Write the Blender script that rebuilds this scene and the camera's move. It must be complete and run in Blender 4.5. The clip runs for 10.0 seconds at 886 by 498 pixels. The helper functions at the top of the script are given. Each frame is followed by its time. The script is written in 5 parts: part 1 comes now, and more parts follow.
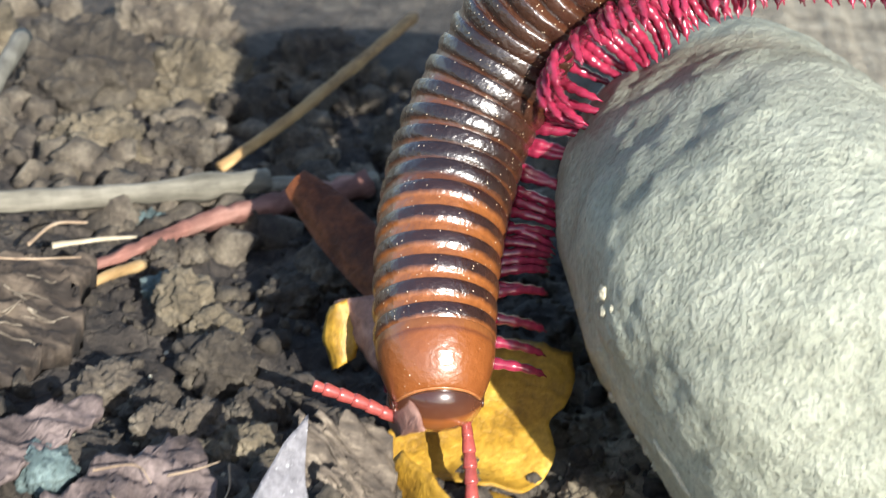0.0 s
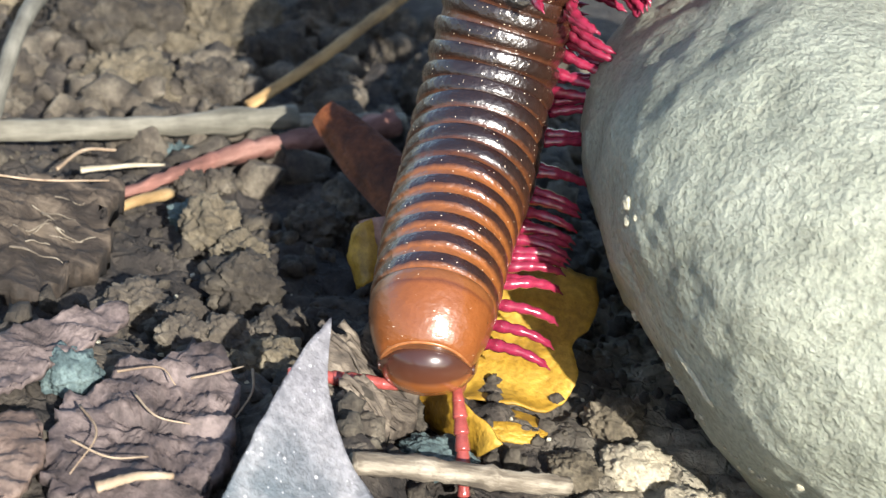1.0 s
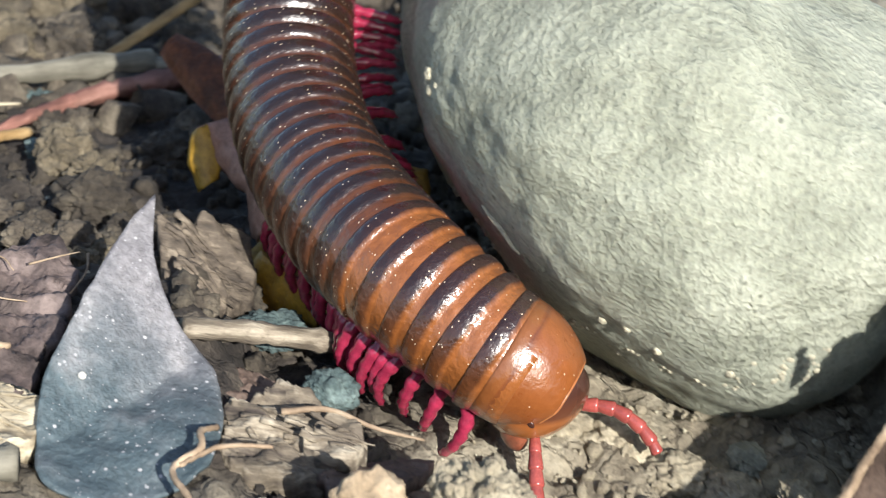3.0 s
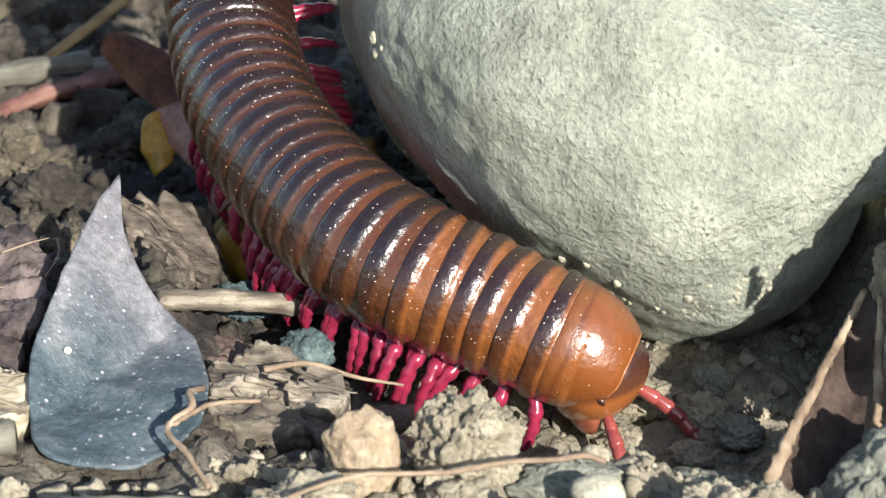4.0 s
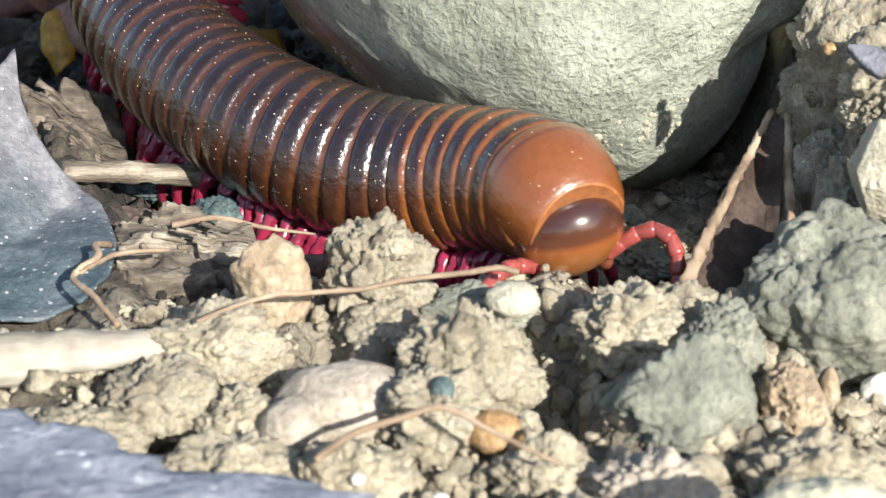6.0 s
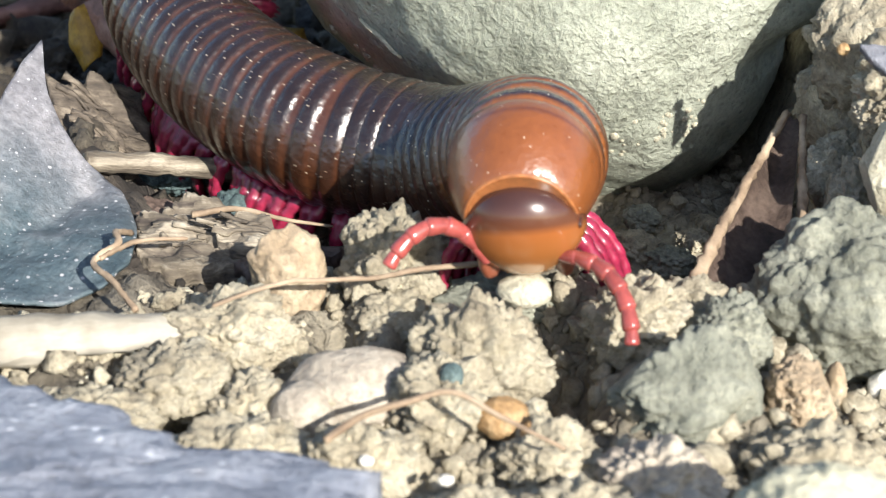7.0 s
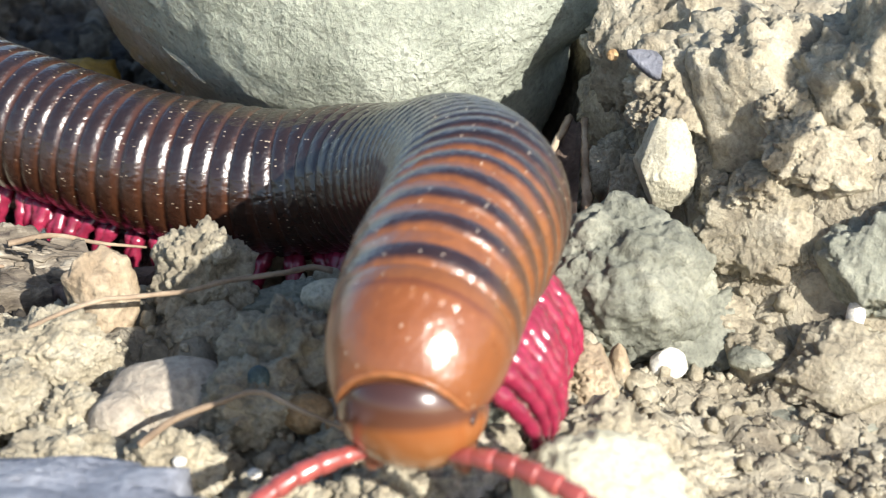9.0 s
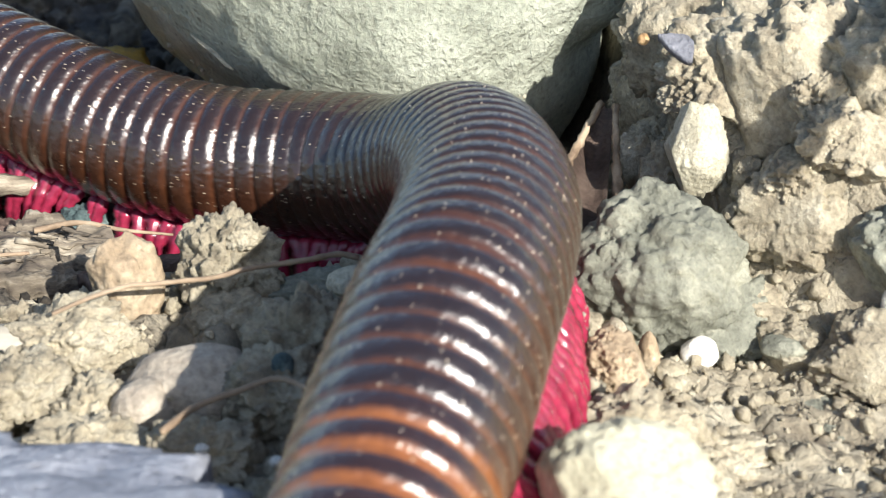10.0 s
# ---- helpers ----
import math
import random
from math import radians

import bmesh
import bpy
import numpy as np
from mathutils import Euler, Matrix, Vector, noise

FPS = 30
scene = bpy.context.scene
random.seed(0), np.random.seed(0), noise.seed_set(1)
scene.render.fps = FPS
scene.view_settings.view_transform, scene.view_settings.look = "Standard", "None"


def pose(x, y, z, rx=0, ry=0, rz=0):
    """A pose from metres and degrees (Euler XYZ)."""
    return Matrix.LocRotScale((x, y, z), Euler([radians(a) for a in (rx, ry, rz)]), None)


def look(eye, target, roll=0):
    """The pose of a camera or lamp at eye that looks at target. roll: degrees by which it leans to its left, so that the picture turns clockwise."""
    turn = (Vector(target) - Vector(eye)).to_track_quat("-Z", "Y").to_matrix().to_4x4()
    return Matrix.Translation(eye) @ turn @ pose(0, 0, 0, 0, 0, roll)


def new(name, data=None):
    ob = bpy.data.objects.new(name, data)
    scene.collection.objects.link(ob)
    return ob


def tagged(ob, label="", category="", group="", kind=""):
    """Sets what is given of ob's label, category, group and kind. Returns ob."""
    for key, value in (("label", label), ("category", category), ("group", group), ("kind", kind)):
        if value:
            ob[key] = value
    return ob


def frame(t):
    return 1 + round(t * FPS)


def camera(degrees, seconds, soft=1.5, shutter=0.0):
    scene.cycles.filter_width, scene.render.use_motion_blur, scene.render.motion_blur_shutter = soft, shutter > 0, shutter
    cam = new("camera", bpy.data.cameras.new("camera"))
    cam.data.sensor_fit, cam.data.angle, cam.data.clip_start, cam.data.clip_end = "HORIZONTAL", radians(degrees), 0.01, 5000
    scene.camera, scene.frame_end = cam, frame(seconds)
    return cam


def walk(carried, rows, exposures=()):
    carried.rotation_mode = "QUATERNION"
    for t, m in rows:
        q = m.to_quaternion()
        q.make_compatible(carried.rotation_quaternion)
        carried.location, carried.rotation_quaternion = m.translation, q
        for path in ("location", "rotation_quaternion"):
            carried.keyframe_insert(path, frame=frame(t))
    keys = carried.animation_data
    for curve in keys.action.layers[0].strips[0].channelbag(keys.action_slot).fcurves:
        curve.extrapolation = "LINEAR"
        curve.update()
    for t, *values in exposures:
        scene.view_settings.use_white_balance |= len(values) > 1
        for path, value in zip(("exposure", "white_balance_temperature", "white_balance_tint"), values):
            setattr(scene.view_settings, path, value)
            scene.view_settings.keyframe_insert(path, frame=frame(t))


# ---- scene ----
import itertools
import mathutils
import mathutils.bvhtree

CM = 0.01

# ---------------------------------------------------------------- camera
cam = camera(29.25, 10.0, soft=1.1, shutter=0.5)
cam.data.dof.use_dof = True
cam.data.dof.focus_distance = 0.165
cam.data.dof.aperture_fstop = 72.0
PATH = [
    (0, -0.01554, -0.11127, 0.09632, 60.392, -6.785, 8.761),
    (0.5, -0.01567, -0.11510, 0.09192, 60.152, -6.777, 9.519),
    (1, -0.01355, -0.11555, 0.08959, 60.137, -6.889, 9.967),
    (1.5, -0.00771, -0.11947, 0.08736, 60.121, -6.369, 9.979),
    (2, -0.00179, -0.12284, 0.08469, 59.673, -6.421, 10.156),
    (2.5, -0.00212, -0.12775, 0.08435, 60.349, -5.534, 9.115),
    (3, 0.00216, -0.13019, 0.08290, 61.376, -4.138, 6.413),
    (3.2, 0.00123, -0.13367, 0.08273, 61.528, -3.293, 4.883),
    (4.3, -0.00120, -0.13956, 0.07776, 61.916, -0.467, 0.806),
    (4.5, 0.00000, -0.14126, 0.07514, 62.007, -0.001, 0.000),
    (5, 0.00236, -0.14243, 0.07339, 62.455, 0.399, -1.502),
    (5.5, -0.00041, -0.14544, 0.06671, 62.747, 0.833, -1.944),
    (5.7, 0.00040, -0.14434, 0.06603, 62.438, 1.181, -1.858),
    (6.8, 0.00353, -0.14584, 0.06404, 63.064, 1.085, -0.974),
    (7, 0.00319, -0.14701, 0.06450, 63.093, 0.958, -0.411),
    (7.5, 0.00223, -0.14641, 0.06476, 63.364, 0.525, -0.808),
    (8, 0.00585, -0.14744, 0.06439, 62.807, 1.364, -3.553),
    (8.5, 0.00676, -0.15049, 0.06535, 63.496, 1.573, -5.639),
    (9, 0.00688, -0.15556, 0.06714, 63.695, 1.637, -6.448),
    (9.5, 0.00742, -0.15510, 0.06614, 63.745, 2.176, -5.373),
    (10, 0.00793, -0.15432, 0.06565, 63.567, 2.178, -5.262),
]
walk(cam, [(t, pose(x, y, z, rx, ry, rz)) for t, x, y, z, rx, ry, rz in PATH],
     exposures=[(0.0, 1.12), (1.2, 1.06), (2.0, 0.84), (3.0, 0.78), (5.0, 0.75), (7.0, 0.92), (10.0, 0.88)])

# ---------------------------------------------------------------- light
SUN_WAY = Vector((0.43, -0.75, 0.5)).normalized()
world = bpy.data.worlds.new("sky")
scene.world = world
world.use_nodes = True
wn = world.node_tree
sky = wn.nodes.new("ShaderNodeTexSky")
sky.sky_type = "NISHITA"
sky.sun_disc = False
sky.sun_elevation = math.asin(SUN_WAY.z)
sky.sun_rotation = math.atan2(SUN_WAY.x, SUN_WAY.y)
wn.links.new(sky.outputs[0], wn.nodes["Background"].inputs[0])
wn.nodes["Background"].inputs[1].default_value = 0.12
sun = new("sun", bpy.data.lights.new("sun", "SUN"))
sun.data.energy, sun.data.angle, sun.data.color = 5.0, radians(0.6), (1.0, 0.96, 0.9)
sun.matrix_world = look(SUN_WAY, (0, 0, 0))


# ---------------------------------------------------------------- material tools
def material(name):
    m = bpy.data.materials.new(name)
    m.use_nodes = True
    return m, m.node_tree, m.node_tree.nodes["Principled BSDF"]


def node(tree, kind, **values):
    n = tree.nodes.new("ShaderNode" + kind)
    for key, value in values.items():
        n.inputs[key.replace("_", " ")].default_value = value
    return n


def noise_tex(tree, scale, detail=4.0, rough=0.6, coords="Object"):
    tc = tree.nodes.new("ShaderNodeTexCoord")
    n = node(tree, "TexNoise", Scale=scale, Detail=detail, Roughness=rough)
    tree.links.new(tc.outputs[coords], n.inputs["Vector"])
    return n


def ramp(tree, source, stops):
    r = tree.nodes.new("ShaderNodeValToRGB")
    while len(r.color_ramp.elements) < len(stops):
        r.color_ramp.elements.new(0.5)
    for e, (at, col) in zip(r.color_ramp.elements, stops):
        e.position, e.color = at, (*col, 1)
    tree.links.new(source, r.inputs[0])
    return r


def mix(tree, fac, a, b, blend="MIX"):
    m = tree.nodes.new("ShaderNodeMix")
    m.data_type, m.blend_type = "RGBA", blend
    for sock, v in ((m.inputs[0], fac), (m.inputs[6], a), (m.inputs[7], b)):
        if isinstance(v, (int, float)):
            sock.default_value = v
        elif isinstance(v, tuple):
            sock.default_value = (*v, 1)
        else:
            tree.links.new(v, sock)
    return m.outputs[2]


def bump(tree, shader, height, distance, strength=1.0, after=None):
    b = node(tree, "Bump", Strength=strength, Distance=distance)
    tree.links.new(height, b.inputs["Height"])
    if after is not None:
        tree.links.new(after.outputs[0], b.inputs["Normal"])
    tree.links.new(b.outputs[0], shader.inputs["Normal"])
    return b


def varied(tree, colour, amount):
    """The colour, lighter or darker from object to object."""
    info = tree.nodes.new("ShaderNodeObjectInfo")
    mr = node(tree, "MapRange", To_Min=1 - amount, To_Max=1 + amount)
    tree.links.new(info.outputs["Random"], mr.inputs["Value"])
    hsv = node(tree, "HueSaturation")
    tree.links.new(mr.outputs[0], hsv.inputs["Value"])
    tree.links.new(colour, hsv.inputs["Color"])
    return hsv.outputs[0]


def earth(name, dark, mid, light, scale=300.0, rough=0.9, relief=0.0006, vary=0.12, speck=None, fines=9.0, pits=0.0):
    """Granular mineral surface: stains at the large scale, grains at the small one."""
    m, tree, bsdf = material(name)
    big = noise_tex(tree, scale, 6, 0.65)
    fine = noise_tex(tree, scale * fines, 5, 0.7)
    col = ramp(tree, big.outputs[0], [(0.32, dark), (0.5, mid), (0.68, light)]).outputs[0]
    grain = ramp(tree, fine.outputs[0], [(0.3, (0.62, 0.6, 0.58)), (0.5, (1, 1, 1)), (0.72, (1.35, 1.33, 1.28))]).outputs[0]
    col = mix(tree, 0.85, col, grain, "MULTIPLY")
    if speck:
        vor = node(tree, "TexVoronoi", Scale=scale * 5)
        tc = tree.nodes.new("ShaderNodeTexCoord")
        tree.links.new(tc.outputs["Object"], vor.inputs["Vector"])
        spot = ramp(tree, vor.outputs["Distance"], [(0.12, (1, 1, 1)), (0.2, (0, 0, 0))]).outputs[0]
        pick = ramp(tree, big.outputs[0], [(0.5, (0, 0, 0)), (0.6, (1, 1, 1))]).outputs[0]
        both = mix(tree, 1.0, spot, pick, "MULTIPLY")
        col = mix(tree, both, col, speck)
    tree.links.new(varied(tree, col, vary), bsdf.inputs["Base Color"])
    bsdf.inputs["Roughness"].default_value = rough
    b1 = bump(tree, bsdf, big.outputs[0], relief * 2, 0.6)
    b2 = bump(tree, bsdf, fine.outputs[0], relief, 0.8, b1)
    if pits:
        cells = node(tree, "TexVoronoi", Scale=pits)
        warp = noise_tex(tree, pits * 0.7, 3)
        spot = tree.nodes.new("ShaderNodeTexCoord")
        bent = mix(tree, 0.0015, spot.outputs["Object"], warp.outputs["Color"], "ADD")
        tree.links.new(bent, cells.inputs["Vector"])
        bump(tree, bsdf, cells.outputs["Distance"], 0.0006, 0.4, b2)
    return m


# ---------------------------------------------------------------- mesh tools
def part(name, bm, mat, parent=None, label="", smooth=True):
    me = bpy.data.meshes.new(name)
    bm.to_mesh(me)
    bm.free()
    if mat is not None:
        me.materials.append(mat)
    if smooth:
        me.shade_smooth()
    ob = new(name, me)
    ob.parent = parent
    if label:
        tagged(ob, label)
    return ob


def again(ob, parent, m, name=None):
    """Another object on the same mesh."""
    o = new(name or ob.name.split(".")[0], ob.data)
    o.parent = parent
    o.matrix_basis = m
    return o


def thing(name, label, category, place=(0, 0, 0), group=""):
    e = new(name)
    e.location = Vector(place) * CM
    e.empty_display_size = 0.005
    return tagged(e, label, category, group)


def fbm(p, octaves=4, rough=0.5):
    total, amp, f = 0.0, 1.0, 1.0
    for _ in range(octaves):
        total += amp * noise.noise(p * f)
        amp *= rough
        f *= 2.03
    return total


def tube(points, radii, sides=8, caps=True, squash=1.0, wobble=0.0, seed=0):
    """A bent, tapered rod through points (cm)."""
    bm = bmesh.new()
    pts = [Vector(p) * CM for p in points]
    up, rings = None, []
    for i, p in enumerate(pts):
        d = (pts[min(i + 1, len(pts) - 1)] - pts[max(i - 1, 0)]).normalized()
        if up is None:
            up = Vector((0, 0, 1)) if abs(d.z) < 0.9 else Vector((1, 0, 0))
        up = (up - d * up.dot(d)).normalized()
        side = d.cross(up)
        ring = []
        for k in range(sides):
            a = 2 * math.pi * k / sides
            r = radii[i] * CM
            if wobble:
                r *= 1 + wobble * noise.noise(Vector((i * 0.7 + seed, math.cos(a) * 1.3, math.sin(a) * 1.3 + seed)))
            ring.append(bm.verts.new(p + side * math.cos(a) * r + up * math.sin(a) * r * squash))
        rings.append(ring)
    for a, b in itertools.pairwise(rings):
        for k in range(sides):
            bm.faces.new((a[k], a[(k + 1) % sides], b[(k + 1) % sides], b[k]))
    if caps:
        bm.faces.new(rings[0][::-1])
        bm.faces.new(rings[-1])
    bmesh.ops.recalc_face_normals(bm, faces=bm.faces)
    return bm


def spline(points, n):
    """n points evenly along a smooth curve through points, and its length."""
    p = [np.array(q, float) for q in points]
    p = [2 * p[0] - p[1]] + p + [2 * p[-1] - p[-2]]
    fine = []
    for a, b, c, d in zip(p, p[1:], p[2:], p[3:]):
        for u in np.arange(0, 1, 0.05):
            fine.append(0.5 * (2 * b + (c - a) * u + (2 * a - 5 * b + 4 * c - d) * u * u + (3 * b - a - 3 * c + d) * u**3))
    fine.append(p[-2])
    fine = np.array(fine)
    s = np.r_[0, np.cumsum(np.linalg.norm(np.diff(fine, axis=0), axis=1))]
    return np.stack([np.interp(np.linspace(0, s[-1], n), s, fine[:, k]) for k in range(3)], 1), s[-1]


def lump(radius, stretch=(1, 1, 1), rough=0.25, freq=1.6, seed=0, subdiv=4, fine=0.06, flat=0.0, gran=0.0, facets=0):
    """A weathered clod or stone of that radius (cm), its base at z = 0 of the object or near it."""
    bm = bmesh.new()
    bmesh.ops.create_icosphere(bm, subdivisions=subdiv, radius=1.0)
    off = Vector((seed * 3.7, seed * 1.9, seed * 5.3))
    rnd = random.Random(seed)
    planes = [(Vector((rnd.gauss(0, 1), rnd.gauss(0, 1), rnd.gauss(0, 0.8))).normalized(), rnd.uniform(0.7, 0.92)) for _ in range(facets)]
    for v in bm.verts:
        d = v.co.normalized()
        r = 1 + rough * fbm(d * freq + off, 3) + fine * fbm(d * freq * 4 + off, 4, 0.65)
        if gran:
            q = d * freq * 2.2 + off + Vector((1, 1, 1)) * 0.3 * noise.noise(d * 3 + off)
            r += 1.3 * gran * (0.3 - noise.voronoi(q)[0][0] ** 2) + gran * 0.5 * (0.3 - noise.voronoi(q * 2.7)[0][0] ** 2)
        for n, c in planes:
            if d.dot(n) > 0.1:
                over = r - (c / d.dot(n) + 0.25 * (r - 1))
                r -= max(0, over) if over > 0.06 else max(0, over + 0.06) ** 2 / 0.24
        p = d * r
        if flat and p.z > 1 - flat:
            p.z = 1 - flat + (p.z - 1 + flat) * 0.25
        v.co = Vector((p.x * stretch[0], p.y * stretch[1], p.z * stretch[2])) * radius * CM
    return bm


# ---------------------------------------------------------------- materials


def two_soils():
    """The ground: damp dark soil under the litter, mostly dry in the gutter, dry tan on the far bank; the near bank's
    colour is darkened for the shade between its clods.
    """
    m, tree, bsdf = material("ground_soil")
    tc = tree.nodes.new("ShaderNodeTexCoord")
    sep = tree.nodes.new("ShaderNodeSeparateXYZ")
    tree.links.new(tc.outputs["Object"], sep.inputs[0])
    big = noise_tex(tree, 120, 6, 0.65)
    fine = noise_tex(tree, 1100, 5, 0.7)
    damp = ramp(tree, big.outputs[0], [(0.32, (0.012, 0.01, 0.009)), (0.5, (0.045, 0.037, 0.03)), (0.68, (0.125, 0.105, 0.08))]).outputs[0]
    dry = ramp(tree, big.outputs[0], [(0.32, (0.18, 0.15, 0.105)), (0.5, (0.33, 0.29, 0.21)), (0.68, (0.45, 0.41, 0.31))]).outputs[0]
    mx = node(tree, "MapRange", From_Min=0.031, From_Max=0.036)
    # near bank: shade in the gaps between clods, put into the soil colour
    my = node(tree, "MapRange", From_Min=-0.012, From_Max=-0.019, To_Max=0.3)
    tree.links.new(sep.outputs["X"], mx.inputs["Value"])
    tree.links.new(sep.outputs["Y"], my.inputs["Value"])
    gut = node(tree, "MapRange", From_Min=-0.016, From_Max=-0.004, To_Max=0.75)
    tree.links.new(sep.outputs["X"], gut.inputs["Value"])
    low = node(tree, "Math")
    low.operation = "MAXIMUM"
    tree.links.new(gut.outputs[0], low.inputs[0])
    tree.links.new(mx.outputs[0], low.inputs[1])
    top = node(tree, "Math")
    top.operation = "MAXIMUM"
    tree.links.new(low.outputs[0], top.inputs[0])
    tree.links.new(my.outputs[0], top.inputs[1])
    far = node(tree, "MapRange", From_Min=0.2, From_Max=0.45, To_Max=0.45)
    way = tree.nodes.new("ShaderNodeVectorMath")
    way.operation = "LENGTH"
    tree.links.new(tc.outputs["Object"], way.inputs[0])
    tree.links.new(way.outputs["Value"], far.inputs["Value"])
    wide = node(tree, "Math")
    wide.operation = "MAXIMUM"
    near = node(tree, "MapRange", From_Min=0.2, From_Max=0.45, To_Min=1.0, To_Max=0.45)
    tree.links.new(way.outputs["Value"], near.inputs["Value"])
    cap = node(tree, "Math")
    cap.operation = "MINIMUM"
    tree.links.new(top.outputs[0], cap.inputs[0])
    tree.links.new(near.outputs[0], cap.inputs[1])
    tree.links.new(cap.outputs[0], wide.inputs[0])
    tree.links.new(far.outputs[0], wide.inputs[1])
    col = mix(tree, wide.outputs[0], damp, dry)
    grain = ramp(tree, fine.outputs[0], [(0.3, (0.62, 0.6, 0.58)), (0.5, (1, 1, 1)), (0.72, (1.35, 1.33, 1.28))]).outputs[0]
    tree.links.new(mix(tree, 0.85, col, grain, "MULTIPLY"), bsdf.inputs["Base Color"])
    bsdf.inputs["Roughness"].default_value = 0.88
    b1 = bump(tree, bsdf, big.outputs[0], 0.0016, 0.6)
    b2 = bump(tree, bsdf, fine.outputs[0], 0.0008, 0.8, b1)
    cells = node(tree, "TexVoronoi", Scale=230.0)
    cells.feature = "DISTANCE_TO_EDGE"
    bend = noise_tex(tree, 260, 4, 0.6)
    tree.links.new(mix(tree, 0.003, tc.outputs["Object"], bend.outputs["Color"], "ADD"), cells.inputs["Vector"])
    crack = ramp(tree, cells.outputs["Distance"], [(0.0, (0, 0, 0)), (0.07, (1, 1, 1))])
    bump(tree, bsdf, crack.outputs[0], 0.0007, 0.7, b2)
    return m


GROUND_SOIL = two_soils()
CLOD = earth("dry_clod", (0.2, 0.17, 0.12), (0.38, 0.335, 0.24), (0.5, 0.455, 0.345), 220, 0.92, 0.0006, 0.15, (0.6, 0.56, 0.42))
GREY_ROCK = earth("grey_rock", (0.13, 0.135, 0.105), (0.23, 0.235, 0.185), (0.37, 0.37, 0.29), 200, 0.85, 0.0005, 0.12)
PALE = earth("pale_stone", (0.38, 0.35, 0.25), (0.48, 0.45, 0.34), (0.56, 0.53, 0.42), 300, 0.7, 0.0003, 0.08)
BOULDER = earth("river_stone", (0.23, 0.245, 0.19), (0.34, 0.36, 0.285), (0.44, 0.46, 0.37), 110, 0.55, 0.001, 0, (0.2, 0.21, 0.165), fines=13.0, pits=1100.0)


# ---------------------------------------------------------------- ground
def step(a, b, x):
    u = min(max((x - a) / (b - a), 0.0), 1.0)
    return u * u * (3 - 2 * u)


PITS = [(1.2, -3.3, 0.3, 0.6, 0.75), (-0.58, -2.95, 0.14, 0.4, 0.5), (0.12, -2.95, 0.16, 0.25, 0.5), (-2.0, -3.95, 0.5, 0.16, 0.4), (1.5, -5.3, 0.3, 0.3, 0.4)]     # x, y, half widths, depth (cm)


def ground_z(x, y, fine=True):
    """Height of the ground (cm) at x, y (cm): a gutter along the boulder between banks of crumbled soil."""
    z = -1.2 - 0.12 * max(0.0, min(y, 30.0) - 3.0)
    rim = -1.7 - 0.36 * max(0.0, min(y + 1.0, 4.0))
    z += 0.85 * step(rim + 0.2, rim - 0.9, x) * step(3.2, 1.4, y)
    front = step(-0.95, -1.9, y) * step(3.9, 2.9, x)
    z = z * (1 - front) - 0.42 * front
    z += 0.35 * step(3.0, 3.8, x) * step(-1.6, -2.6, y)
    for px, py, rx, ry, deep in PITS:
        z -= deep * math.exp(-((x - px) / rx) ** 2 - ((y - py) / ry) ** 2)
    face = -1.3 - 0.75 * (min(x, 6.5) - 4.0)
    bank = step(3.6, 4.4, x) * step(face - 1.3, face + 0.5, y) * step(8.0, 3.0, y)
    z += (2.2 - 0.5 * step(-0.8, 0.8, y)) * bank
    z -= 1.2 * step(-7.5, -12.0, y)
    z += 0.16 * fbm(Vector((x, y, 0.3)) * 0.8, 3)
    if fine:
        p = Vector((x, y, z))
        z += 0.09 * fbm(p * 2.6, 4, 0.6)
        if -13 < x < 9 and -10 < y < 15:
            z += 0.2 * (0.25 - noise.voronoi(p * 1.7)[0][0] ** 2) + 0.1 * (0.25 - noise.voronoi(p * 4.3)[0][0] ** 2) + 0.05 * (0.25 - noise.voronoi(p * 9.0)[0][0] ** 2)
    return z


def build_ground():
    def axis(lo, hi, inner):
        a = list(np.arange(lo, hi + 1e-6, inner))
        d = inner
        while a[-1] < 3000:
            d *= 1.35
            a.append(a[-1] + d)
        d = inner
        while a[0] > -3000:
            d *= 1.35
            a.insert(0, a[0] - d)
        return a
    xs, ys = axis(-12, 8, 0.07), axis(-9, 14, 0.07)
    verts = [(x * CM, y * CM, ground_z(x, y) * CM) for y in ys for x in xs]
    w = len(xs)
    faces = [(j * w + i, j * w + i + 1, (j + 1) * w + i + 1, (j + 1) * w + i) for j in range(len(ys) - 1) for i in range(w - 1)]
    me = bpy.data.meshes.new("ground")
    me.from_pydata(verts, [], faces)
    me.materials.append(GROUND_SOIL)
    me.shade_smooth()
    tagged(new("ground", me), "dark crumbly damp forest soil", "soil", kind="structure")


build_ground()


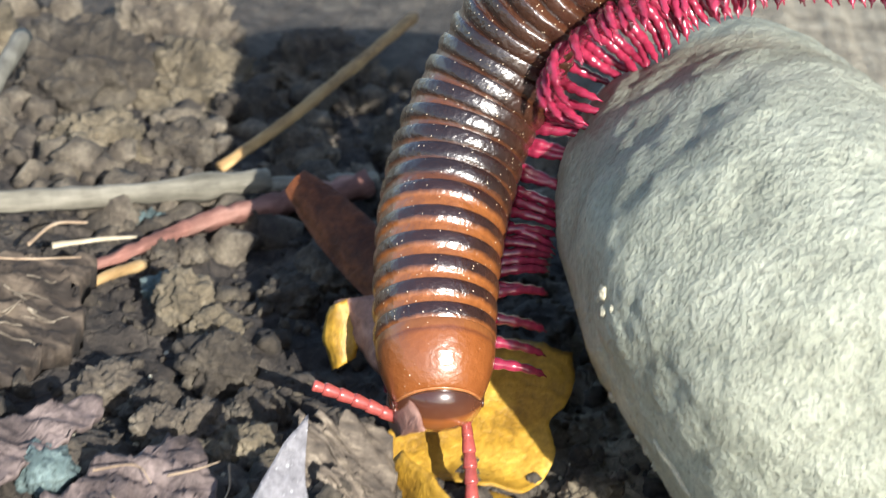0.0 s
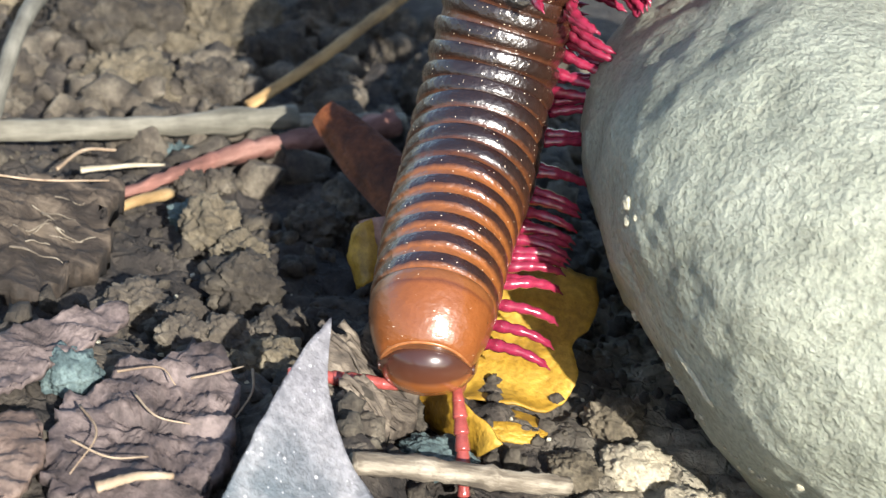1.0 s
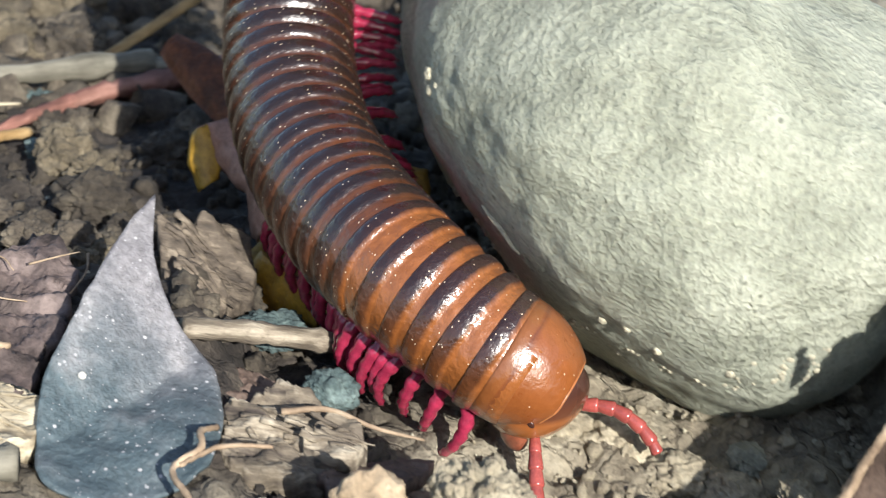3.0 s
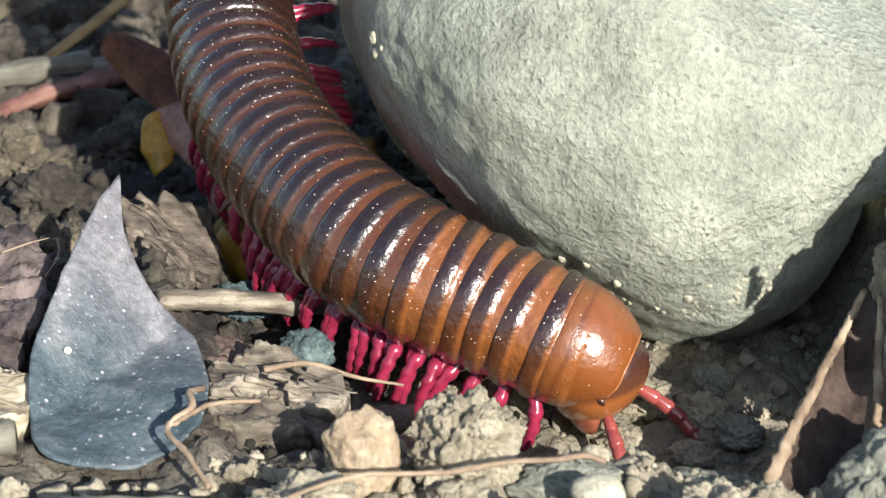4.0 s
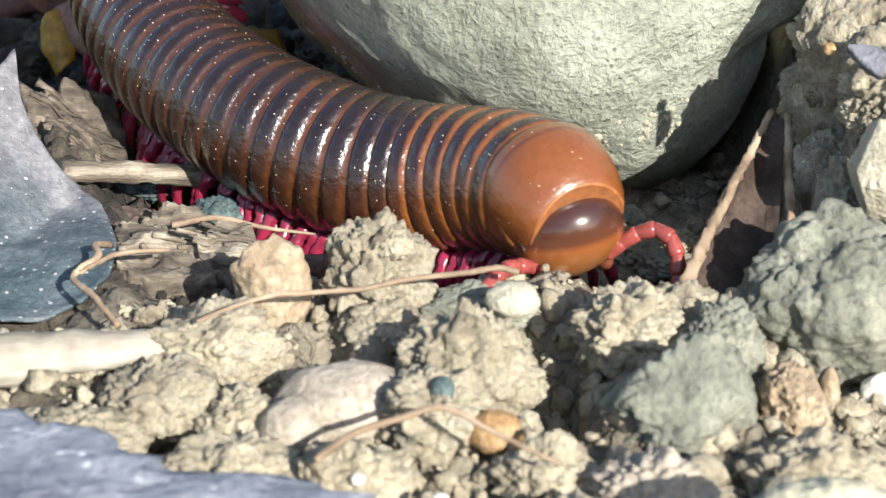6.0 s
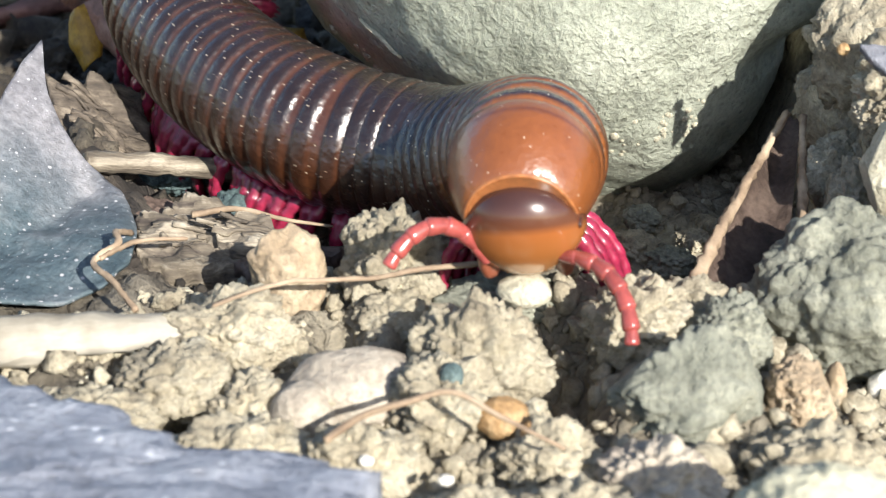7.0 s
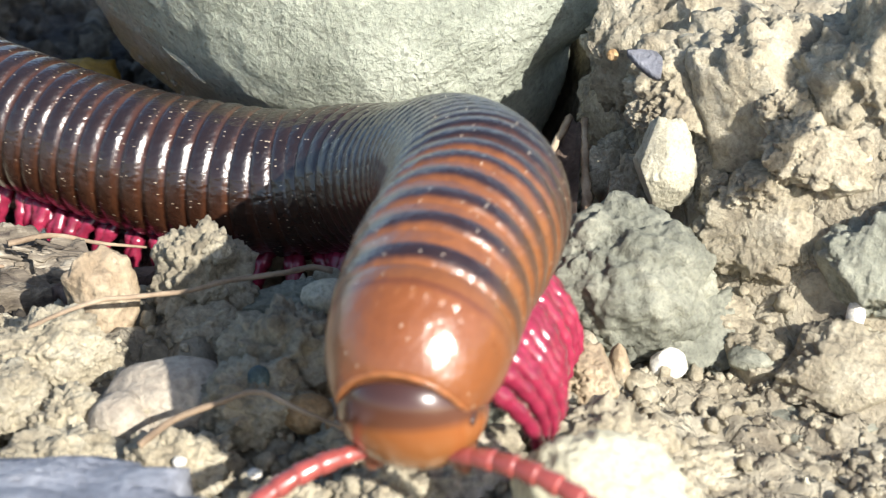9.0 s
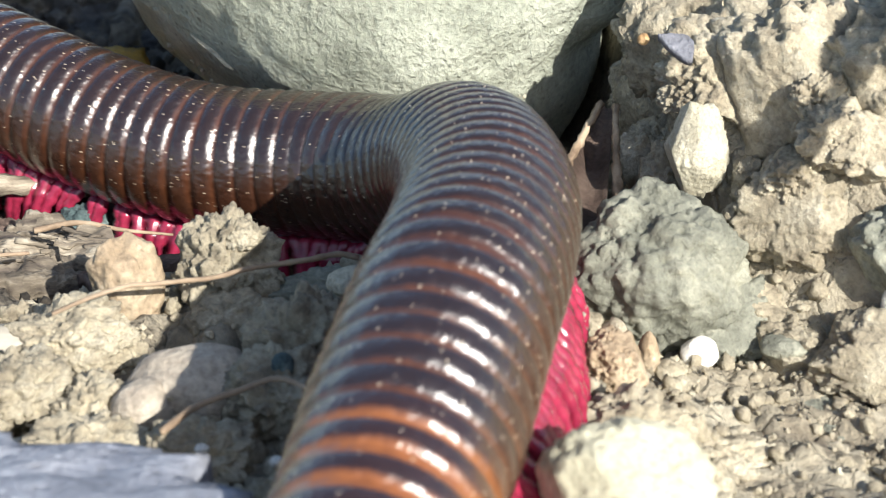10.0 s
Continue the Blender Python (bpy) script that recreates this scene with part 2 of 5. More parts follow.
# ---------------------------------------------------------------- the boulder
def build_boulder():
    rx, ry, rz = (Matrix.Rotation(radians(a), 3, k) for a, k in ((16.2, "X"), (41.3, "Y"), (-18.9, "Z")))
    turn = (rx @ ry @ rz).transposed()
    bm = bmesh.new()
    bmesh.ops.create_icosphere(bm, subdivisions=7, radius=1.0)
    for v in bm.verts:
        d = v.co.normalized()
        n = sum(abs(c) ** 2.5 for c in d) ** (1 / 2.5)
        p = turn @ Vector((d.x / n * 2.17, d.y / n * 4.7, d.z / n * 3.15))
        out = (turn @ d).normalized()
        p += out * (0.10 * fbm(p * 0.7, 3) + 0.016 * fbm(p * 3.5, 4, 0.65) + 0.009 * (0.4 - noise.voronoi(p * 5.5)[0][0]) - 0.05 * max(0, fbm(p * 2.2 + Vector((4, 1, 2)), 3) - 0.35))
        p.x += 0.22 * step(1.3, 2.3, p.x) * step(0.0, 1.6, p.z) + 2.4 * step(0.9, 2.9, p.x) * step(-0.1, 1.3, p.z)
        v.co = (p + Vector((1.12, 5.08, 0.45))) * CM
    ob = part("boulder", bm, BOULDER)
    tagged(ob, "large smooth grey-green river stone half sunk in soil", "stone")
    tree = mathutils.bvhtree.BVHTree.FromPolygons([v.co for v in ob.data.vertices], [p.vertices[:] for p in ob.data.polygons])

    def grain(x, y, z, r, seed):
        place, normal, *_ = tree.find_nearest(Vector((x, y, z)) * CM)
        g = part("grain", lump(r, (1, 1, 0.7), 0.3, seed=seed, subdiv=3), PALE, ob)
        g.matrix_basis = Matrix.Translation(place) @ normal.to_track_quat("Z", "Y").to_matrix().to_4x4()

    for k, (x, y, z, r) in enumerate([(-1.05, 2.6, 1.75, 0.07), (-0.98, 2.5, 1.62, 0.06), (-1.1, 2.7, 1.6, 0.035), (-1.0, 3.4, -0.05, 0.06), (-0.95, 2.4, 1.7, 0.03), (2.0, 0.9, 0.0, 0.05), (0.75, 1.0, 0.0, 0.05), (1.0, 0.85, 0.1, 0.04), (1.3, 0.8, -0.1, 0.05)]):
        grain(x, y, z, r, k + 3)
    r = random.Random(8)
    for k in range(90):
        u = r.random()
        grain(-0.9 + 4.0 * u, 2.6 - 2.2 * u + 0.3 * r.random(), -0.25 + 0.35 * r.random(), r.uniform(0.012, 0.035), k)
    line = []
    for u in np.linspace(0, 1, 14):
        place, normal, *_ = tree.find_nearest(Vector((-0.58 + 0.36 * u, 1.82 - 0.42 * u, 0.68 - 0.34 * u)) * CM)
        line.append(tuple((place + normal * 0.0001) / CM))
    part("pale_scratch", tube(line, [0.012 + 0.022 * math.sin(math.pi * k / 13) for k in range(14)], 6, wobble=0.4), PALE, ob, "pale scratch line")


build_boulder()


# ---------------------------------------------------------------- the millipede
R_BODY, PITCH, RINGS = 0.73, 0.27, 70
FRONT = []          # body curves over time: (seconds, points from the head backwards, cm)


def body_at(t, points):
    FRONT.append((t, points))


body_at(0, [(-2.51, 2.74, -0.34), (-2.64, 3.12, -0.04), (-2.83, 3.81, 0.39), (-2.95, 4.53, 0.85), (-2.98, 5.18, 1.20), (-2.91, 5.71, 1.72), (-2.68, 6.06, 2.30), (-2.46, 6.15, 2.83), (-2.08, 6.07, 3.45), (-1.51, 5.98, 4.02), (-0.82, 6.03, 4.42), (0.01, 6.22, 4.62)])
body_at(0.5, [(-2.94, 2.00, -0.51), (-3.00, 2.52, 0.01), (-3.02, 3.06, 0.34), (-3.05, 3.69, 0.65), (-3.06, 4.44, 0.94), (-3.02, 5.17, 1.42), (-2.87, 5.69, 2.10), (-2.69, 5.81, 2.68), (-2.36, 5.79, 3.20), (-1.85, 5.70, 3.75), (-1.16, 5.76, 4.15)])
body_at(1, [(-2.73, 1.72, -0.34), (-2.83, 2.19, 0.09), (-2.88, 2.89, 0.31), (-2.91, 3.70, 0.53), (-2.89, 4.42, 0.77), (-2.90, 5.15, 1.24), (-2.85, 5.59, 2.00), (-2.72, 5.76, 2.68), (-2.47, 5.66, 3.27), (-1.99, 5.76, 3.75), (-1.35, 5.82, 4.14)])
body_at(1.5, [(-1.36, 1.31, -0.74), (-1.60, 1.77, -0.31), (-1.92, 2.36, -0.02), (-2.30, 3.13, 0.19), (-2.60, 3.83, 0.44), (-2.83, 4.64, 0.90), (-2.96, 5.27, 1.41), (-2.98, 5.51, 2.05), (-2.77, 5.54, 2.85), (-2.42, 5.48, 3.49)])
body_at(2, [(-0.90, 0.79, -1.09), (-1.16, 1.41, -0.57), (-1.41, 1.86, -0.35), (-1.72, 2.32, -0.09), (-2.13, 2.98, 0.12), (-2.50, 3.67, 0.38), (-2.79, 4.30, 0.71), (-3.03, 4.98, 1.12), (-3.13, 5.38, 1.63), (-3.08, 5.51, 2.44), (-2.73, 5.52, 3.19)])
body_at(2.5, [(-0.02, 0.55, -0.66), (-0.33, 0.84, -0.30), (-0.70, 1.08, -0.01), (-1.08, 1.30, 0.23), (-1.63, 1.71, 0.44), (-2.22, 2.54, 0.59), (-2.64, 3.43, 0.82), (-2.89, 4.29, 1.15), (-3.08, 4.89, 1.63), (-3.02, 5.11, 2.41), (-2.65, 5.04, 3.24)])
body_at(3.2, [(0.91, -0.03, -0.60), (0.56, 0.22, -0.33), (0.06, 0.29, -0.14), (-0.51, 0.59, 0.05), (-0.98, 0.88, 0.21), (-1.63, 1.59, 0.33), (-2.22, 2.45, 0.50), (-2.63, 3.25, 0.75), (-2.86, 3.99, 1.09), (-2.97, 4.56, 1.53), (-2.95, 4.83, 2.24), (-2.65, 4.85, 3.09)])
body_at(4.3, [(1.89, -0.50, -0.61), (1.43, -0.28, -0.39), (0.90, -0.09, -0.24), (0.26, 0.19, -0.13), (-0.39, 0.37, 0.01), (-1.06, 0.80, 0.18), (-1.67, 1.55, 0.33), (-2.21, 2.34, 0.54), (-2.62, 3.14, 0.78), (-2.86, 3.87, 1.08), (-2.96, 4.42, 1.68), (-2.74, 4.54, 2.55)])
body_at(4.5, [(2.19, -0.57, -0.64), (1.70, -0.32, -0.39), (1.15, -0.17, -0.33), (0.49, -0.06, -0.32), (0.03, 0.08, -0.28), (-0.46, 0.26, -0.16), (-0.99, 0.68, -0.00), (-1.53, 1.31, 0.12), (-2.03, 2.06, 0.25), (-2.49, 2.87, 0.49), (-2.75, 3.59, 0.80), (-2.85, 4.23, 1.36), (-2.65, 4.33, 2.18)])
body_at(5, [(2.54, -0.82, -0.58), (2.20, -0.51, -0.21), (1.68, -0.41, -0.25), (0.90, -0.21, -0.34), (0.10, 0.06, -0.29), (-0.55, 0.48, -0.16), (-1.25, 1.14, -0.00), (-1.93, 1.97, 0.26), (-2.49, 2.91, 0.52), (-2.81, 3.67, 0.89), (-2.94, 4.25, 1.35), (-2.73, 4.43, 2.14)])
body_at(5.5, [(2.41, -1.17, -0.45), (2.04, -0.88, -0.12), (1.50, -0.65, -0.13), (0.90, -0.33, -0.19), (0.33, -0.10, -0.22), (-0.31, 0.17, -0.16), (-0.86, 0.59, -0.03), (-1.49, 1.24, 0.10), (-2.19, 2.14, 0.29), (-2.68, 3.07, 0.53), (-2.90, 3.81, 0.87), (-2.83, 4.25, 1.51)])
body_at(5.7, [(1.91, -1.54, -0.40), (1.71, -1.11, -0.01), (1.35, -0.67, -0.04), (0.86, -0.27, -0.16), (0.24, 0.04, -0.25), (-0.40, 0.30, -0.20), (-1.00, 0.72, -0.07), (-1.59, 1.36, 0.04), (-2.23, 2.24, 0.20), (-2.70, 3.17, 0.44), (-2.91, 3.91, 0.78), (-2.84, 4.36, 1.42)])
body_at(6.8, [(0.94, -3.02, 0.47), (0.96, -2.27, 0.62), (0.97, -1.44, 0.50), (0.72, -0.69, 0.20), (0.35, -0.14, -0.04), (-0.19, 0.29, -0.10), (-0.74, 0.54, -0.05), (-1.38, 1.15, 0.04), (-2.03, 2.00, 0.16), (-2.55, 3.01, 0.37), (-2.74, 3.75, 0.72), (-2.71, 4.22, 1.42)])
body_at(7, [(0.87, -3.22, 0.57), (0.95, -2.41, 0.84), (1.04, -1.59, 0.68), (0.83, -0.88, 0.32), (0.45, -0.25, 0.00), (-0.14, 0.17, -0.05), (-0.68, 0.43, 0.02), (-1.33, 1.02, 0.09), (-1.98, 1.86, 0.20), (-2.53, 2.85, 0.39), (-2.75, 3.60, 0.76), (-2.72, 4.07, 1.46)])
body_at(7.5, [(1.64, -4.60, 0.87), (1.60, -4.11, 1.17), (1.59, -3.48, 1.30), (1.49, -2.59, 1.08), (1.23, -1.51, 0.56), (0.82, -0.35, -0.04), (0.30, 0.14, -0.19), (-0.25, 0.38, -0.16), (-0.86, 0.69, -0.01), (-1.50, 1.23, 0.17), (-2.21, 2.09, 0.31), (-2.79, 2.98, 0.51), (-2.97, 3.62, 0.88), (-2.97, 4.15, 1.50)])
body_at(8, [(2.02, -4.72, 0.69), (2.06, -4.11, 0.98), (2.11, -3.39, 1.09), (2.07, -2.40, 0.83), (1.84, -1.29, 0.34), (1.41, -0.35, -0.07), (0.90, 0.08, -0.18), (0.25, 0.34, -0.15), (-0.47, 0.77, -0.05), (-1.15, 1.23, 0.12), (-1.95, 2.01, 0.26), (-2.74, 2.85, 0.49), (-3.03, 3.53, 0.92), (-3.06, 4.07, 1.53)])
body_at(8.5, [(2.13, -5.93, 0.35), (2.29, -5.40, 0.55), (2.38, -4.82, 0.83), (2.34, -4.32, 0.93), (2.25, -3.62, 0.96), (2.11, -2.55, 0.83), (1.79, -1.38, 0.43), (1.28, -0.41, 0.03), (0.65, 0.05, -0.06), (-0.02, 0.39, -0.16), (-0.63, 0.68, -0.12), (-1.27, 1.11, -0.04), (-1.92, 1.57, 0.09), (-2.54, 2.05, 0.27), (-3.13, 2.65, 0.46), (-3.54, 3.32, 0.84)])
body_at(9, [(1.18, -6.71, 0.92), (1.32, -6.30, 1.10), (1.52, -5.76, 1.32), (1.71, -5.19, 1.39), (1.91, -4.66, 1.37), (2.10, -3.83, 1.26), (2.08, -2.46, 0.87), (1.78, -1.32, 0.37), (1.29, -0.62, 0.12), (0.64, -0.29, -0.02), (0.03, 0.00, -0.01), (-0.58, 0.30, 0.03), (-1.22, 0.73, 0.09), (-1.88, 1.19, 0.20), (-2.63, 1.78, 0.34), (-3.21, 2.44, 0.65)])
body_at(9.5, [(0.94, -8.04, 0.27), (1.19, -7.21, 0.41), (1.37, -6.55, 0.64), (1.52, -6.06, 0.88), (1.64, -5.59, 1.03), (1.89, -4.58, 1.06), (2.03, -3.59, 1.05), (2.00, -2.17, 0.77), (1.62, -1.14, 0.31), (1.02, -0.42, 0.10), (0.36, -0.06, 0.04), (-0.32, 0.20, 0.02), (-1.01, 0.62, 0.08), (-1.71, 1.07, 0.20), (-2.33, 1.50, 0.30), (-3.10, 2.08, 0.46)])
body_at(10, [(0.40, -9.10, 0.33), (0.74, -7.80, 0.52), (1.06, -6.84, 0.71), (1.32, -6.10, 0.88), (1.57, -5.37, 1.04), (1.85, -4.40, 1.01), (2.04, -3.33, 0.93), (1.98, -1.99, 0.67), (1.59, -0.98, 0.19), (1.04, -0.36, 0.01), (0.38, -0.00, -0.05), (-0.24, 0.27, -0.06), (-0.93, 0.68, 0.00), (-1.64, 1.14, 0.15), (-2.25, 1.60, 0.30), (-3.07, 2.21, 0.52)])


def ring_size(i):
    return R_BODY * (0.86 + 0.14 * min(1.0, i / 8)) * (1 - 0.25 * max(0, (i - RINGS + 10) / 10) ** 2)


def chitin(name, dark, light, edge, split, coat=0.6, dust=0.66, mottle=0.5):
    """Glossy ring plate: light band in front, where it slides into the next ring, dark band behind, thin pale rim."""
    m, tree, bsdf = material(name)
    tc = tree.nodes.new("ShaderNodeTexCoord")
    sep = tree.nodes.new("ShaderNodeSeparateXYZ")
    tree.links.new(tc.outputs["Object"], sep.inputs[0])
    wob = noise_tex(tree, 500, 4)
    add = node(tree, "Math")
    add.operation = "MULTIPLY_ADD"
    add.inputs[1].default_value = 0.0007
    tree.links.new(wob.outputs[0], add.inputs[0])
    tree.links.new(sep.outputs["Y"], add.inputs[2])
    along = node(tree, "MapRange", From_Min=-0.0013, From_Max=0.0021)
    tree.links.new(add.outputs[0], along.inputs["Value"])
    half = tuple(0.5 * (p + q) for p, q in zip(light, dark))
    col = ramp(tree, along.outputs[0], [(0.015, edge), (0.06, half), (0.11, dark), (split, dark), (split + 0.07, half), (split + 0.15, light)]).outputs[0]
    flank = node(tree, "MapRange", From_Min=-0.001, From_Max=0.0045)
    tree.links.new(sep.outputs["Z"], flank.inputs["Value"])
    side_col = mix(tree, 0.4, col, light)
    col = mix(tree, flank.outputs[0], side_col, col)
    mott = noise_tex(tree, 900, 5)
    col = mix(tree, mottle, col, ramp(tree, mott.outputs[0], [(0.3, (0.6, 0.55, 0.5)), (0.7, (1.3, 1.3, 1.3))]).outputs[0], "MULTIPLY")
    vor = node(tree, "TexVoronoi", Scale=2100.0)
    info = tree.nodes.new("ShaderNodeObjectInfo")
    shift = tree.nodes.new("ShaderNodeVectorMath")
    shift.operation = "ADD"
    tree.links.new(tc.outputs["Object"], shift.inputs[0])
    tree.links.new(info.outputs["Random"], shift.inputs[1])
    tree.links.new(shift.outputs[0], vor.inputs["Vector"])
    for tex in (wob, mott):
        tree.links.new(shift.outputs[0], tex.inputs["Vector"])
    dot = ramp(tree, vor.outputs["Distance"], [(0.11, (1, 1, 1)), (0.17, (0, 0, 0))]).outputs[0]
    sepc = tree.nodes.new("ShaderNodeSeparateColor")
    tree.links.new(vor.outputs["Color"], sepc.inputs[0])
    few = ramp(tree, sepc.outputs[0], [(dust, (0, 0, 0)), (dust + 0.02, (1, 1, 1))]).outputs[0]
    col = mix(tree, mix(tree, 1.0, dot, few, "MULTIPLY"), col, (0.72, 0.6, 0.44))
    tree.links.new(varied(tree, col, 0.12), bsdf.inputs["Base Color"])
    rr = ramp(tree, mott.outputs[0], [(0.3, (0.26, 0.26, 0.26)), (0.7, (0.44, 0.44, 0.44))])
    tree.links.new(rr.outputs[0], bsdf.inputs["Roughness"])
    bsdf.inputs["IOR"].default_value = 1.5
    bsdf.inputs["Specular IOR Level"].default_value = 0.12
    bsdf.inputs["Coat Weight"].default_value = coat
    bsdf.inputs["Coat Roughness"].default_value = 0.27
    bsdf.inputs["Coat IOR"].default_value = 1.76
    fold = noise_tex(tree, 520, 3, 0.5)
    b1 = bump(tree, bsdf, fold.outputs[0], 0.0006, 0.6 * mottle + 0.1)
    dent = noise_tex(tree, 1900, 2, 0.5)
    tree.links.new(shift.outputs[0], dent.inputs["Vector"])
    b2 = bump(tree, bsdf, mott.outputs[0], 0.0002, mottle, b1)
    b2 = bump(tree, bsdf, dent.outputs[0], 0.0006, 0.34 * mottle, b2)
    tree.links.new(b2.outputs[0], bsdf.inputs["Coat Normal"])
    return m


RING_MID = chitin("ring_plate", (0.017, 0.008, 0.0052), (0.068, 0.023, 0.0092), (0.15, 0.065, 0.03), 0.51, coat=1.0)
RING_FRONT = chitin("front_plate", (0.022, 0.009, 0.007), (0.2, 0.067, 0.017), (0.27, 0.11, 0.04), 0.46, coat=1.0, dust=0.78)
RING_NEXT = chitin("shoulder_plate", (0.016, 0.008, 0.0065), (0.1, 0.033, 0.0105), (0.2, 0.08, 0.035), 0.53, coat=1.0, dust=0.7)
COLLUM = chitin("collar_plate", (0.12, 0.036, 0.013), (0.215, 0.066, 0.016), (0.2, 0.07, 0.02), 0.1, coat=0.9, dust=0.9, mottle=0.25)


def flesh(name, col, rough=0.3):
    m, tree, bsdf = material(name)
    n = noise_tex(tree, 1500, 4)
    c = ramp(tree, n.outputs[0], [(0.3, tuple(v * 0.7 for v in col)), (0.7, tuple(min(1, v * 1.25) for v in col))]).outputs[0]
    tree.links.new(varied(tree, c, 0.15), bsdf.inputs["Base Color"])
    bsdf.inputs["Roughness"].default_value = rough
    bsdf.inputs["Subsurface Weight"].default_value = 0.15
    bsdf.inputs["Subsurface Radius"].default_value = (0.001, 0.0004, 0.0003)
    bsdf.inputs["Coat Weight"].default_value = 0.3
    return m


LEG = flesh("crimson_leg", (0.25, 0.02, 0.05), 0.2)
BELLY = flesh("crimson_belly", (0.16, 0.014, 0.03), 0.4)
ANTENNA = flesh("coral_feeler", (0.3, 0.065, 0.055), 0.22)
EYE, _, _b = material("black_eye")
_b.inputs["Base Color"].default_value = (0.05, 0.02, 0.014, 1)
_b.inputs["Roughness"].default_value = 0.25


RIM = flesh("pale_rim", (0.34, 0.13, 0.045), 0.3)


def lathe(profile, size, sides=36, belly=0.8):
    bm = bmesh.new()
    rings = []
    for y, r in profile:
        ring = []
        for k in range(sides):
            a = 2 * math.pi * k / sides
            x, z = math.cos(a) * r, math.sin(a) * r
            z = max(z, -belly * r)
            ring.append(bm.verts.new((x * size * CM, y * CM, z * size * CM)))
        rings.append(ring)
    for a, b in itertools.pairwise(rings):
        for k in range(sides):
            bm.faces.new((a[k], b[k], b[(k + 1) % sides], a[(k + 1) % sides]))
    bm.faces.new(rings[0])
    bm.faces.new(rings[-1][::-1])
    bmesh.ops.recalc_face_normals(bm, faces=bm.faces)
    for f in bm.faces:
        f.material_index = int(all(v.co.z < -0.72 * size * CM for v in f.verts))
    return bm


RING_PROFILE = [(0.33, 0.9), (0.26, 0.93), (0.19, 0.941), (0.12, 0.943), (0.08, 0.943), (0.06, 0.944), (0.047, 0.949), (0.034, 0.9595), (0.02, 0.973), (0.004, 0.9855), (-0.018, 0.994), (-0.045, 0.998), (-0.08, 1.0), (-0.105, 0.998), (-0.125, 0.992), (-0.139, 0.978), (-0.137, 0.93)]


def hood(bm):
    """The collar's front edge: bent down and cut back towards the belly."""
    for v in bm.verts:
        y = max(0.0, v.co.y / CM)
        low = min(1.0, max(0.0, 0.25 - v.co.z / CM / 0.6))
        v.co.y -= 0.55 * y * low * CM
        v.co.z -= 0.5 * y * y * CM
    return bm


millipede = thing("millipede", "giant glossy brown millipede with dark bands and crimson legs", "millipede")
rings, legs = [], []
for i in range(RINGS):
    size = ring_size(i)
    if i == 0:
        prof = [(0.3, 0.5), (0.4, 0.62), (0.425, 0.68), (0.42, 0.715), (0.39, 0.755), (0.33, 0.802), (0.25, 0.852), (0.13, 0.915), (0.0, 0.966), (-0.12, 0.995), (-0.2, 1.0), (-0.255, 0.992), (-0.275, 0.97), (-0.28, 0.93)]
        ring = part("collar_plate", hood(lathe(prof, size * 0.985, 44)), COLLUM, millipede, "smooth orange-brown collar plate")
        part("collar_rim", hood(lathe([(0.41, 0.722), (0.419, 0.727), (0.428, 0.717), (0.431, 0.7), (0.424, 0.68)], size * 0.985, 44)), RIM, ring, "thin pale front rim")
    elif i <= 12 or i > RINGS - 8:
        ring = part("body_ring", lathe(RING_PROFILE, size), RING_FRONT if i < 7 else RING_NEXT if i < 13 else RING_MID, millipede)
    elif i == 13:
        shared = ring = part("body_ring", lathe(RING_PROFILE, size), RING_MID, millipede)
    else:
        ring = again(shared, millipede, Matrix())
    rings.append(ring)
for ring in rings:
    if len(ring.data.materials) == 1:
        ring.data.materials.append(BELLY)


def leg_mesh(side):
    pts = [(0, 0, 0), (0.12, 0.01, 0.02), (0.26, 0.02, 0.01), (0.4, 0.02, -0.04), (0.52, 0.01, -0.13), (0.61, 0, -0.25), (0.66, -0.01, -0.36), (0.68, -0.01, -0.43)]
    pts, _ = spline([(x * side * (0.96 if side > 0 else 1.3), y, z * (1.05 if side > 0 else 0.8)) for x, y, z in pts], 19)
    rad = [(0.086 - 0.0026 * k) * (0.8 if k % 3 == 0 and k else 1.06) for k in range(19)]
    rad[-1], rad[-2] = 0.006, 0.014
    return tube(pts, rad, 7)


leg_kind = {}
for side in (1, -1):
    ob = part("leg", leg_mesh(side), LEG, rings[3])
    leg_kind[side] = ob
for i in range(1, RINGS - 2):
    for pair in ((0.0,) if i < 4 else (0.06, -0.07)):
        for side in (1, -1):
            if i == 3 and pair == 0.0:
                ob = leg_kind[side]
            else:
                ob = again(leg_kind[side], rings[i], Matrix())
            legs.append((ob, i, pair, side))

# head
bm = bmesh.new()
bmesh.ops.create_uvsphere(bm, u_segments=32, v_segments=20, radius=1.0)
for v in bm.verts:
    d = v.co.copy()
    w = 1 - 0.25 * max(0, -d.z)
    v.co = Vector((d.x * 0.5 * w, d.y * 0.37 + 0.06 * d.z, d.z * 0.55)) * CM
HEAD, tree, bsdf = material("head_shield")
tc = tree.nodes.new("ShaderNodeTexCoord")
sep = tree.nodes.new("ShaderNodeSeparateXYZ")
tree.links.new(tc.outputs["Object"], sep.inputs[0])
lean = node(tree, "Math")
lean.operation = "SUBTRACT"
tree.links.new(sep.outputs["Z"], lean.inputs[0])
tree.links.new(sep.outputs["Y"], lean.inputs[1])
up01 = node(tree, "MapRange", From_Min=-0.006, From_Max=0.006)
tree.links.new(lean.outputs[0], up01.inputs["Value"])
hc = ramp(tree, up01.outputs[0], [(0.08, (0.42, 0.2, 0.075)), (0.25, (0.3, 0.11, 0.03)), (0.5, (0.26, 0.085, 0.023)), (0.58, (0.10, 0.035, 0.017)), (0.8, (0.05, 0.02, 0.014))])
